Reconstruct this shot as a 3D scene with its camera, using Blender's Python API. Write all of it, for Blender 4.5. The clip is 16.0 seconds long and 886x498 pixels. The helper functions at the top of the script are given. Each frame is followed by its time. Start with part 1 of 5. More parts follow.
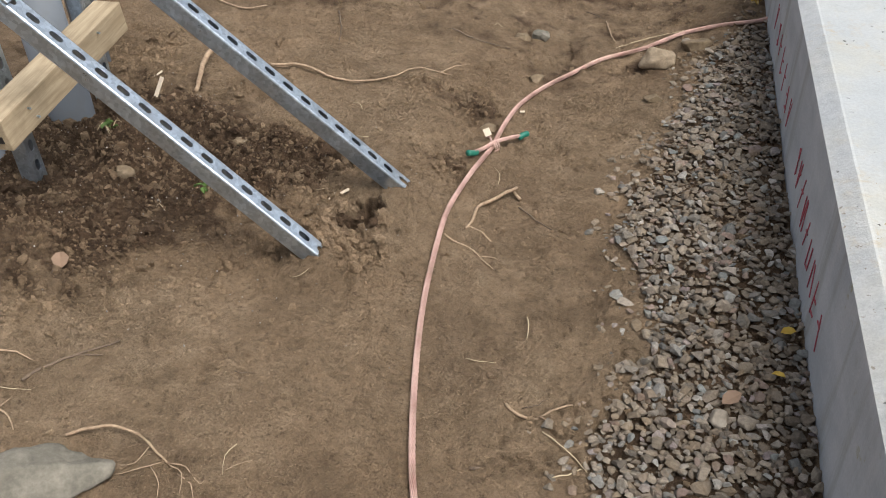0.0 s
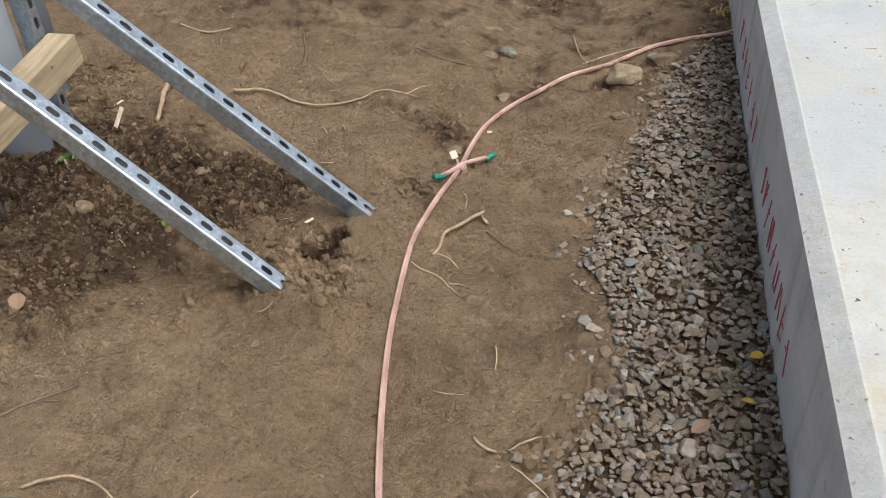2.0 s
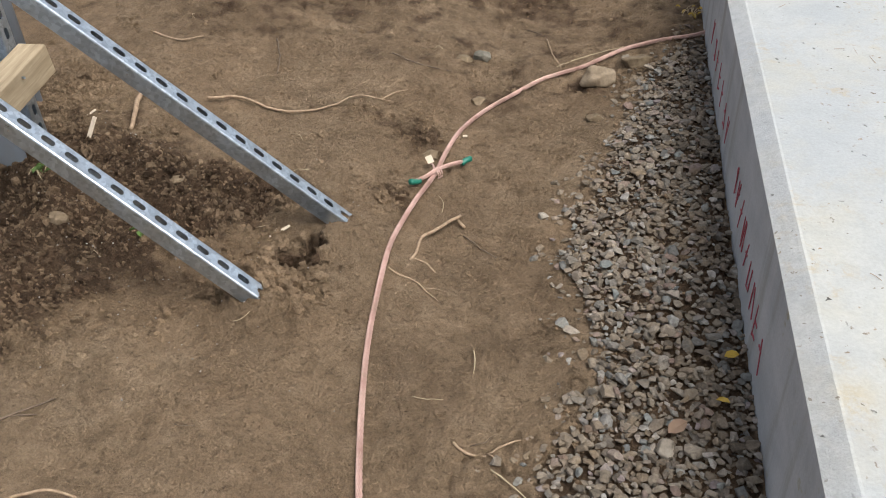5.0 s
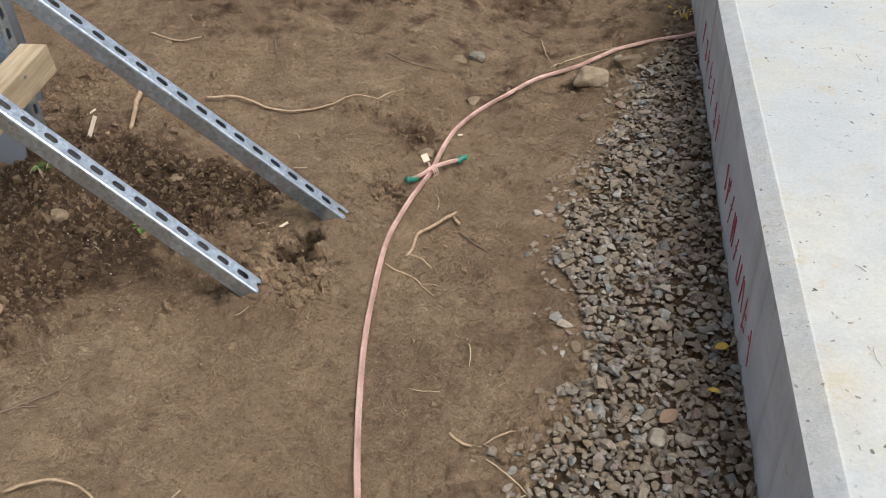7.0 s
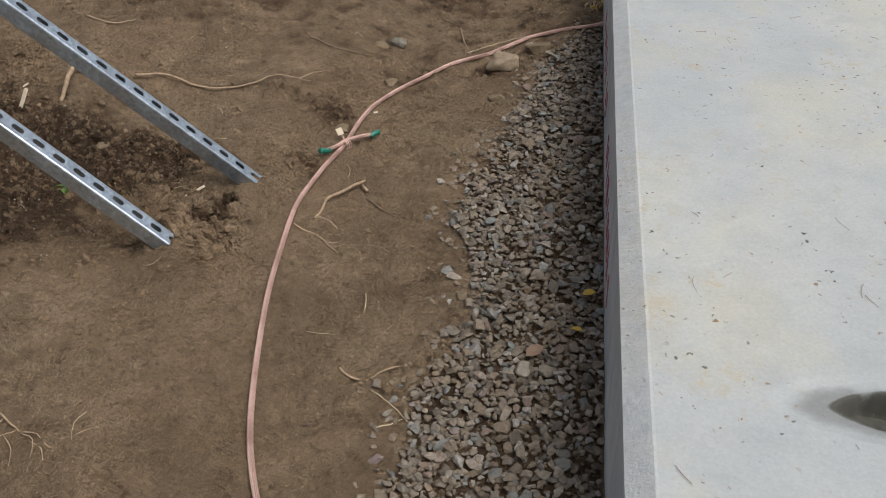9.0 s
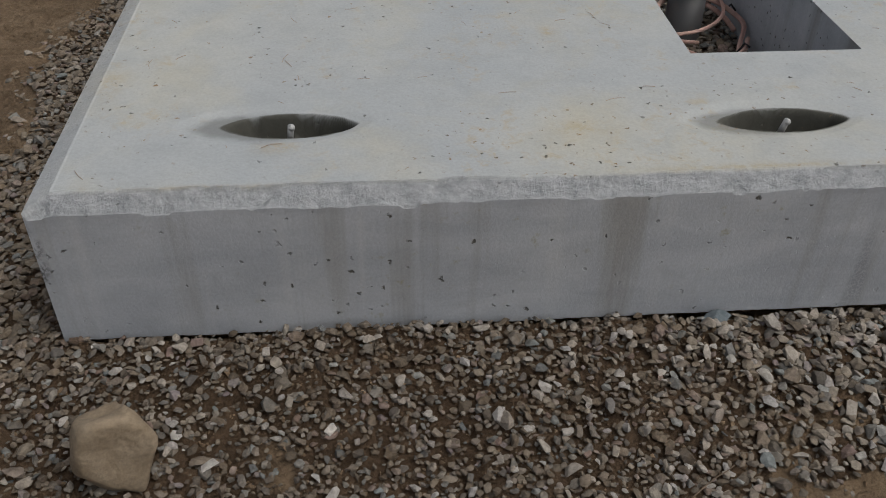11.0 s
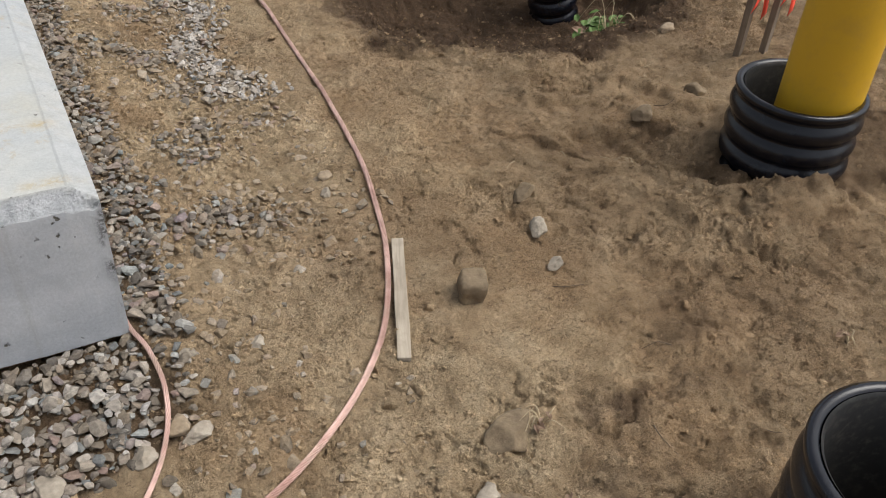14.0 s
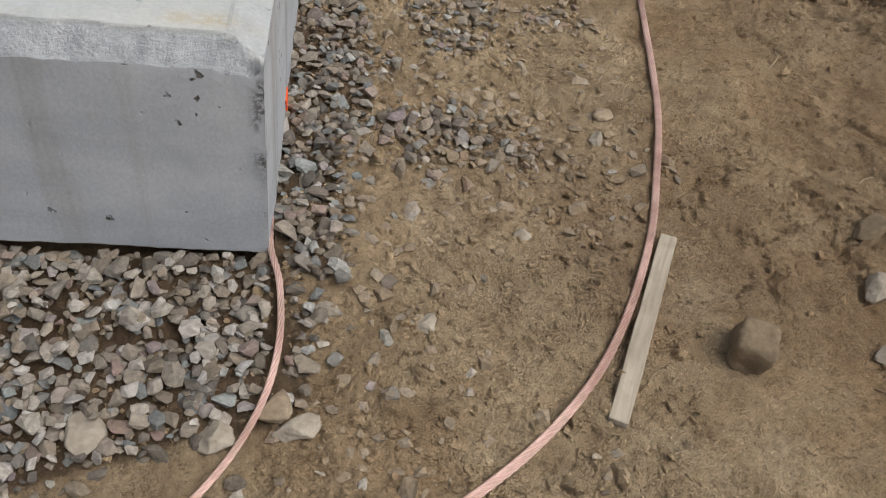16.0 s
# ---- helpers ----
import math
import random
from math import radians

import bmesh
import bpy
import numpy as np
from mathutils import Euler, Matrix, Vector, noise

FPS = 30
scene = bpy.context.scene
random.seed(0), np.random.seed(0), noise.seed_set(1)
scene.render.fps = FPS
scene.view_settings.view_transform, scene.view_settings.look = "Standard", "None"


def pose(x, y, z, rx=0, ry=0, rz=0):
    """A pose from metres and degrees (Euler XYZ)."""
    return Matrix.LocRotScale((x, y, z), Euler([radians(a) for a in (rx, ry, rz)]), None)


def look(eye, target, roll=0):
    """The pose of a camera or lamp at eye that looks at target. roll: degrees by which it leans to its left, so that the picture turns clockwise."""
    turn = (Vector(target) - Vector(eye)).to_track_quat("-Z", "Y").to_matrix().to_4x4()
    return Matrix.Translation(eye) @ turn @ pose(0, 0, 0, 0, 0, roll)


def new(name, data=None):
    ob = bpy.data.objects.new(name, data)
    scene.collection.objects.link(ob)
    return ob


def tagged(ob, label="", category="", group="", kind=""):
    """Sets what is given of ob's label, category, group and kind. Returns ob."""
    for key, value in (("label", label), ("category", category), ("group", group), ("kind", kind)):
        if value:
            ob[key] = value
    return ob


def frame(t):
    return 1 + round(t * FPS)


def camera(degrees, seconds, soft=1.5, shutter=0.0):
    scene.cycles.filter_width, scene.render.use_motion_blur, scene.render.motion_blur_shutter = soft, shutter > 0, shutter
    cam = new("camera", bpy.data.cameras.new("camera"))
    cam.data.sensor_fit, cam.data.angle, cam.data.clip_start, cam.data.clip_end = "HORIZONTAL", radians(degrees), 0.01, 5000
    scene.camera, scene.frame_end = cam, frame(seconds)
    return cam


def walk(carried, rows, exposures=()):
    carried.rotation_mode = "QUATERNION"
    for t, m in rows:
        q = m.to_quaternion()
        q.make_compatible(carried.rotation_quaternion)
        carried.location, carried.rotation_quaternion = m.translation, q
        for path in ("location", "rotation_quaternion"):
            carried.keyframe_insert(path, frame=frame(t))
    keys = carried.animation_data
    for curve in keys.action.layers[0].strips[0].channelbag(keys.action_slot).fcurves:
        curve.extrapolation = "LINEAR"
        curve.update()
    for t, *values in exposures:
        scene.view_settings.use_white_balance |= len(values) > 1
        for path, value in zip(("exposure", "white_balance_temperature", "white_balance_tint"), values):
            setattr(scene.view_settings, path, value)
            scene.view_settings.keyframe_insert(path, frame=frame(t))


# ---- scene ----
cam = camera(53.0, 16.0, 1.0)
PATH = [
    (0, (-0.364, -0.579, 1.245), (-0.766, 0.949, 0.018), -2.4),
    (0.5, (-0.348, -0.546, 1.272), (-0.74, 0.987, 0.048), -2.6),
    (1, (-0.341, -0.541, 1.281), (-0.718, 0.996, 0.057), -2.6),
    (1.5, (-0.332, -0.528, 1.282), (-0.706, 1.01, 0.059), -3.0),
    (2, (-0.338, -0.519, 1.273), (-0.703, 1.022, 0.051), -3.0),
    (2.5, (-0.335, -0.516, 1.285), (-0.698, 1.026, 0.063), -3.2),
    (3, (-0.322, -0.514, 1.285), (-0.681, 1.03, 0.065), -3.4),
    (3.5, (-0.321, -0.516, 1.283), (-0.673, 1.03, 0.065), -3.6),
    (4, (-0.326, -0.516, 1.283), (-0.667, 1.031, 0.063), -3.4),
    (6.5, (-0.331, -0.533, 1.287), (-0.642, 1.022, 0.069), -2.9),
    (7, (-0.324, -0.555, 1.291), (-0.636, 1.002, 0.075), -2.9),
    (7.5, (-0.324, -0.587, 1.284), (-0.629, 0.971, 0.067), -2.8),
    (8, (-0.337, -0.619, 1.308), (-0.628, 0.941, 0.091), -2.3),
    (8.2, (-0.32, -0.641, 1.312), (-0.611, 0.922, 0.098), -2.3),
    (10.3, (0.31, -1.081, 1.2), (0.23, 0.532, 0.021), 0.8),
    (10.5, (0.374, -1.164, 1.169), (0.318, 0.454, -0.004), 0.6),
    (10.7, (0.48, -1.234, 1.162), (0.46, 0.373, -0.029), 0.4),
    (11, (0.604, -1.268, 1.182), (0.743, 0.299, -0.054), 0.9),
    (11.5, (0.866, -1.347, 1.201), (1.258, 0.164, -0.049), 0.2),
    (12, (1.116, -1.388, 1.203), (1.629, 0.07, -0.066), 0.6),
    (12.5, (1.36, -1.369, 1.242), (2.055, 0.018, -0.02), 0.6),
    (13, (1.577, -1.43, 1.178), (2.356, -0.059, -0.052), -0.7),
    (13.5, (1.714, -1.428, 1.182), (2.501, -0.066, -0.053), 1.0),
    (14, (1.826, -1.297, 1.156), (2.611, 0.067, -0.079), 3.6),
    (14.5, (1.906, -1.146, 1.075), (2.641, 0.241, -0.164), 7.6),
    (15, (1.975, -1.042, 1.004), (2.564, 0.395, -0.255), 10.1),
    (15.5, (2.012, -0.98, 0.941), (2.372, 0.475, -0.383), 9.9),
    (16, (2.01, -0.829, 0.877), (2.246, 0.55, -0.553), 9.6),
]
walk(cam, [(t, look(eye, target, roll)) for t, eye, target, roll in PATH],
     exposures=[(0, 0.67), (4.2, 0.64), (8.2, 0.55), (10.3, -0.64), (11.0, -0.44), (11.5, -0.38), (12.0, -0.29), (12.5, -0.22), (13.0, 0.10), (13.5, 0.33), (14.0, 0.44), (15.0, 0.40), (16.0, 0.20)])

# ---- light ----
world = bpy.data.worlds.new("overcast_sky")
scene.world = world
world.use_nodes = True
wn = world.node_tree
sky = wn.nodes.new("ShaderNodeTexSky")
sky.sky_type = "NISHITA"
sky.sun_disc = False
sky.sun_elevation, sky.sun_rotation = radians(60), radians(115.5)
sky.air_density, sky.dust_density, sky.ozone_density = 1.0, 4.0, 1.0
grey = wn.nodes.new("ShaderNodeHueSaturation")
grey.inputs["Saturation"].default_value = 0.35
wn.links.new(sky.outputs[0], grey.inputs["Color"])
wn.links.new(grey.outputs[0], wn.nodes["Background"].inputs[0])
wn.nodes["Background"].inputs[1].default_value = 0.118
sun = new("sun", bpy.data.lights.new("sun", "SUN"))
sun.data.energy, sun.data.angle, sun.data.color = 1.72, radians(42), (1.0, 0.97, 0.92)
sun.matrix_world = look((2.1, -1.0, 4.0), (0, 0, 0))

# ---- ground shape ----
W, L, H = 1.92, 2.7, 0.31          # the pad: width, length, height over the gravel
HX0, HX1, HY0, HY1 = 1.307, 1.702, 0.505, 1.56  # the opening through it


def hash2(i, j, seed):
    h = (i.astype(np.int64) * 374761393 + j.astype(np.int64) * 668265263 + seed * 1442695041) & 0x7FFFFFFF
    h = ((h ^ (h >> 13)) * 1274126177) & 0x7FFFFFFF
    return ((h ^ (h >> 16)) & 0xFFFFF) / float(0xFFFFF)


def vnoise(x, y, seed):
    i, j = np.floor(x), np.floor(y)
    u, v = x - i, y - j
    u, v = u * u * u * (u * (u * 6 - 15) + 10), v * v * v * (v * (v * 6 - 15) + 10)
    a, b = hash2(i, j, seed), hash2(i + 1, j, seed)
    c, d = hash2(i, j + 1, seed), hash2(i + 1, j + 1, seed)
    return (a + (b - a) * u) * (1 - v) + (c + (d - c) * u) * v


def fbm(x, y, size, octaves=4, seed=0, gain=0.5):
    """Noise about zero, in -1 to 1, with bumps of the given size in metres."""
    total, amp, norm, f = 0.0, 1.0, 0.0, 1.0 / size
    for k in range(octaves):
        a = 0.6 + k
        xr, yr = x * math.cos(a) - y * math.sin(a), x * math.sin(a) + y * math.cos(a)
        total = total + amp * (2 * vnoise(xr * f + 31.7 * k, yr * f - 17.3 * k, seed + k) - 1)
        norm += amp
        amp, f = amp * gain, f * 2.03
    return total / norm


def ss(a, b, x):
    t = np.clip((x - a) / (b - a), 0, 1)
    return t * t * (3 - 2 * t)


def blob(x, y, cx, cy, rx, ry):
    return np.exp(-(((x - cx) / rx) ** 2 + ((y - cy) / ry) ** 2))


def base_height(x, y):
    dx = np.maximum(np.maximum(-x, x - W), 0)
    dy = np.maximum(np.maximum(-y, y - L), 0)
    d = np.hypot(dx, dy)
    left = ss(0.35, -0.15, x)
    z = -(0.045 * left + 0.10 * (1 - left)) * ss(0.05, 0.45, d)
    z = z - 0.014 * ss(0.5, 1.6, x) * ss(-0.42, -0.15, y) * ss(0.5, 0.1, y) * ss(2.4, 2.0, x)
    z = z + 0.10 * ss(-0.6, -1.05, x) + 0.09 * ss(-1.05, -1.7, x)
    return z


def loose(x, y):
    """Where the soil is dug over and crumbly, 0 to 1."""
    n = 0.30 * fbm(x, y, 0.20, 3, 40) + 0.30 * fbm(x, y, 0.07, 3, 43)
    m = 1.4 * blob(x, y, -1.62, 1.05, 0.36, 0.30) + 0.8 * blob(x, y, -1.86, 1.48, 0.25, 0.20)
    m = m + 0.9 * blob(x, y, -1.30, 1.10, 0.22, 0.13) + 0.75 * blob(x, y, -1.14, 1.22, 0.16, 0.07)
    m = m + 0.8 * blob(x, y, -1.02, 0.87, 0.13, 0.09) + 0.6 * blob(x, y, -0.98, 1.0, 0.08, 0.07)
    m = m + 0.55 * blob(x, y, -0.90, 1.32, 0.12, 0.06) + 0.5 * blob(x, y, -1.0, 1.66, 0.17, 0.06)
    m = m + 0.45 * blob(x, y, -0.82, 1.72, 0.07, 0.16) + 0.8 * blob(x, y, -1.60, 0.62, 0.36, 0.20)
    m = m + 0.55 * blob(x, y, -0.80, 1.58, 0.10, 0.08) + 0.5 * blob(x, y, -0.62, 1.92, 0.07, 0.10) + 0.5 * blob(x, y, -0.42, 2.03, 0.14, 0.05) + 0.5 * blob(x, y, -0.80, 1.28, 0.05, 0.10)
    m = m + 0.8 * blob(x, y, -1.2, 2.75, 0.9, 0.28)
    m = m + 0.22 * ss(2.75, 3.1, x) + 0.8 * blob(x, y, 3.6, 1.15, 0.7, 0.35)
    m = m + 0.5 * blob(x, y, 2.85, -0.6, 0.35, 0.2) + 0.5 * blob(x, y, 3.35, -0.05, 0.25, 0.25)
    return np.clip(m + n * (m > 0.08), 0, 1)


def hole_at(x, y):
    """Below 1 inside the hole kicked up at the brace's foot."""
    wob = 1.1 * fbm(x, y, 0.035, 3, 64)
    a = ((x + 0.985) / 0.050) ** 2 + ((y - 0.965) / 0.042) ** 2
    return np.minimum(a, ((x + 0.955) / 0.030) ** 2 + ((y - 1.02) / 0.055) ** 2) + wob


def flakes(x, y, size, seed, step=0.16):
    """Broken crust: flat treads with short steep edges between them, -1 to 1."""
    v = fbm(x, y, size, 4, seed, 0.58) / step
    k = np.floor(v)
    return (k + ss(0.40, 0.60, v - k)) * step


def height(x, y):
    lo = loose(x, y)
    z = base_height(x, y)
    z = z + 0.010 * fbm(x, y, 0.45, 3, 1) + 0.0035 * fbm(x, y, 0.09, 3, 5)
    lumps = fbm(x, y, 0.055, 4, 11, 0.6)
    z = z + lo * (0.030 * lumps + 0.022 * fbm(x, y, 0.19, 3, 23)) + 0.0035 * lumps
    # shallow scraped cracks in the trodden soil
    r = np.abs(fbm(x, y, 0.13, 4, 60, 0.6))
    patch = ss(0.05, 0.4, fbm(x, y, 0.35, 2, 77))
    z = z - (0.016 + 0.010 * lo) * patch * np.clip(1 - r / 0.040, 0, 1)
    z = z + 0.0050 * fbm(x, y, 0.030, 3, 90, 0.7) * (0.5 + 0.9 * ss(-0.3, 0.5, fbm(x, y, 0.3, 2, 93)))
    crust = ss(-0.15, 0.35, fbm(x, y, 0.28, 3, 95))
    z = z + (0.004 + 0.010 * crust) * flakes(x, y, 0.075, 97) + 0.006 * crust * flakes(x, y, 0.028, 98, 0.3)
    z = z + 0.034 * ss(2.62, 2.95, x) * flakes(x * 0.8 + y * 0.6, (y * 0.8 - x * 0.6) * 0.5, 0.22, 99, 0.22)
    clumpy = (x > W) * ss(2.62, 2.38, x) * ss(1.8, 1.2, y) * ss(-0.75, -0.5, y)
    z = z + clumpy * (0.011 * fbm(x, y, 0.045, 4, 101, 0.65) + 0.008 * flakes(x, y, 0.05, 103, 0.25))
    # the hole kicked up beside the brace, the trench edge and the dug pit
    z = z - 0.085 * ss(1.15, 0.55, hole_at(x, y)) + 0.020 * blob(x, y, -0.93, 0.99, 0.035, 0.06)
    z = z - 0.020 * ss(0.020, 0.0, np.abs(y - 0.845 - 0.3 * (x + 1.0) - 0.06 * fbm(x, y, 0.06, 3, 62))) * ss(0.16, 0.08, np.abs(x + 1.03))
    z = z - 0.020 * blob(x, y, -0.86, 1.42, 0.07, 0.05)
    rim = ((x - 3.64) / 0.64) ** 2 + ((y - 1.38) / 0.44) ** 2 + 0.35 * fbm(x, y, 0.2, 3, 36)
    z = z - 0.20 * ss(1.15, 0.55, rim) + 0.03 * blob(x, y, 3.3, 0.82, 0.4, 0.12)
    z = z + 0.05 * blob(x, y, 3.45, -0.12, 0.16, 0.09) - 0.03 * ss(0.022, 0.0, np.abs(y - 0.465 + 1.5 * (x - 3.04) - 0.08 * fbm(x, y, 0.1, 3, 38))) * ss(0.12, 0.06, np.abs(x - 3.08))
    z = z + 0.06 * blob(x, y, -1.6, 2.8, 0.8, 0.25)
    # the narrow gap left along the pad's front
    z = z - 0.034 * ss(-0.012, -0.002, y) * (y < 0.03) * (x > 0.0) * (x < W)
    # the broken ledge before the bollard, and soil packed over the braces' feet
    off = (x - 3.30) * 0.61 + (y - 0.10) * 0.79 + 0.05 * fbm(x, y, 0.12, 4, 105)
    z = z + (0.030 * ss(-0.22, -0.01, off) - 0.055 * ss(-0.012, 0.016, off) + 0.025 * ss(0.05, 0.35, off)) * ss(3.08, 3.28, x) * ss(4.2, 3.9, x)
    arc = np.abs(np.hypot(x - 3.42, y - 0.62) - 0.30 + 0.05 * fbm(x, y, 0.1, 3, 106))
    z = z - 0.030 * ss(0.03, 0.0, arc) * ss(0.50, 0.30, y) * ss(3.5, 3.3, x)
    z = z + 0.032 * blob(x, y, -0.985, 0.795, 0.075, 0.06) + 0.036 * blob(x, y, -0.890, 1.115, 0.07, 0.05)
    foot = blob(x, y, -1.02, 0.80, 0.15, 0.10)
    z = z + 0.030 * foot * flakes(x, y, 0.06, 107, 0.30)
    # soil heaped round the set pipes
    for cx, cy in ((3.655, 0.074), (2.80, -0.978)):
        d = np.hypot(x - cx, y - cy)
        z = z + 0.045 * np.exp(-((d - 0.19) / 0.055) ** 2) * (0.6 + 0.8 * fbm(x, y, 0.09, 3, 58))
    # wheel ruts on the outer soil
    rut = np.sin((x * 0.75 + y * 0.66) * 40 + 6.0 * fbm(x, y, 0.25, 4, 51))
    z = z + 0.022 * ss(2.9, 3.15, x) * ss(-0.2, 0.9, rut) * ss(0.75, 0.3, np.abs(y - 0.2)) * ss(-0.35, 0.25, fbm(x, y, 0.3, 2, 52))
    return z


def hz(x, y):
    return float(height(np.array([float(x)]), np.array([float(y)]))[0])


def gravel_density(x, y):
    """How thick the crushed stone lies, 0 to 1."""
    n = 0.10 * fbm(x, y, 0.30, 3, 3)
    n2 = fbm(x, y, 0.16, 3, 8)
    edge = np.interp(y, [0.0, 0.50, 0.61, 0.77, 0.92, 1.10, 1.30, 1.48, 1.84, 2.20, 2.40], [-0.44, -0.395, -0.365, -0.300, -0.340, -0.385, -0.375, -0.350, -0.262, -0.165, -0.10])
    d = x - edge + 0.06 * fbm(x, y, 0.09, 3, 17) + 0.02 * n
    left = (0.22 * ss(-0.09, 0.0, d) + 0.78 * ss(-0.005, 0.045, d)) * (x < -0.004) * ss(2.45, 2.2, y + n)
    left = left * ss(-0.32, -0.16, y + 0.55 * (x + 0.25) * (x < -0.1))
    rim_y = np.interp(x, [0.0, 0.90, 1.08, 1.32, 1.55, 1.72, 1.87, 1.98], [-0.50, -0.44, -0.41, -0.380, -0.345, -0.320, -0.285, -0.20])
    front = ss(-0.02, 0.035, y - rim_y + 0.035 * fbm(x, y, 0.10, 3, 19)) * (y < -0.005) * ss(-0.22, -0.06, x) * ss(2.06, 1.90, x + n)
    front = front * (1 - 0.55 * ss(0.35, 0.6, n2) * ss(-0.12, -0.3, y))
    strip = (x > W - 0.02) * ss(2.08, 2.0, x + 0.4 * n) * ss(-0.1, 0.0, y) * 0.9
    patch = (x > W) * ss(2.62, 2.40, x + n) * ss(0.10, 0.26, y - 0.18 * (2.3 - x)) * np.clip(0.27 + 0.68 * n2, 0.07, 0.65)
    white = blob(x, y, 2.25, 0.36, 0.14, 0.10) * 0.75
    thin = 0.08 * (x > 1.7) * (x < 2.4) * (y < 0.6) * ss(0.0, 0.5, n2) * (y > -0.55)
    hole = (x > HX0 - 0.03) * (x < HX1 + 0.03) * (y > HY0 - 0.03) * (y < HY1 + 0.03) * 1.0
    sunk = 0.20 * blob(x, y, 2.05, -0.16, 0.13, 0.24) * (x > W - 0.02)
    d = np.maximum.reduce([left * 1.0, front, strip, patch, white, thin, hole, sunk])
    inside = (x > 0.012) * (x < W - 0.012) * (y > 0.012) * (y < L) * (1 - hole)
    return d * (1 - inside)


# ---- materials ----
def material(name, rough=0.8, metal=0.0):
    m = bpy.data.materials.new(name)
    m.use_nodes = True
    n = m.node_tree
    bsdf = n.nodes["Principled BSDF"]
    bsdf.inputs["Roughness"].default_value, bsdf.inputs["Metallic"].default_value = rough, metal
    return m, n, bsdf


def tex_noise(n, size, detail=6.0, rough=0.6, distortion=0.0, coord="Object", stretch=None):
    tc = n.nodes.new("ShaderNodeTexCoord")
    t = n.nodes.new("ShaderNodeTexNoise")
    t.inputs["Scale"].default_value, t.inputs["Detail"].default_value = 1.0 / size, detail
    t.inputs["Roughness"].default_value, t.inputs["Distortion"].default_value = rough, distortion
    if stretch:
        mp = n.nodes.new("ShaderNodeMapping")
        mp.inputs["Scale"].default_value = stretch
        n.links.new(tc.outputs[coord], mp.inputs[0])
        n.links.new(mp.outputs[0], t.inputs[0])
    else:
        n.links.new(tc.outputs[coord], t.inputs[0])
    return t.outputs["Fac"]


def ramp(n, source, stops):
    r = n.nodes.new("ShaderNodeValToRGB")
    while len(r.color_ramp.elements) < len(stops):
        r.color_ramp.elements.new(0.5)
    for e, (p, c) in zip(r.color_ramp.elements, stops):
        e.position, e.color = p, (c, c, c, 1) if isinstance(c, (int, float)) else (*c, 1)
    n.links.new(source, r.inputs[0])
    return r.outputs[0]


def mix(n, fac, a, b, mode="MIX"):
    m = n.nodes.new("ShaderNodeMix")
    m.data_type, m.blend_type = "RGBA", mode
    for sock, v in ((m.inputs[0], fac), (m.inputs[6], a), (m.inputs[7], b)):
        if isinstance(v, tuple):
            sock.default_value = (*v, 1)
        elif isinstance(v, (int, float)):
            sock.default_value = v
        else:
            n.links.new(v, sock)
    return m.outputs[2]


def bump(n, bsdf, source, distance, strength=1.0, under=None):
    b = n.nodes.new("ShaderNodeBump")
    b.inputs["Distance"].default_value, b.inputs["Strength"].default_value = distance, strength
    n.links.new(source, b.inputs["Height"])
    if under:
        n.links.new(under, b.inputs["Normal"])
    n.links.new(b.outputs[0], bsdf.inputs["Normal"])
    return b.outputs[0]


def attribute(n, name):
    a = n.nodes.new("ShaderNodeAttribute")
    a.attribute_name = name
    return a.outputs["Fac"]


def island(n):
    return n.nodes.new("ShaderNodeNewGeometry").outputs["Random Per Island"]


def object_random(n):
    return n.nodes.new("ShaderNodeObjectInfo").outputs["Random"]


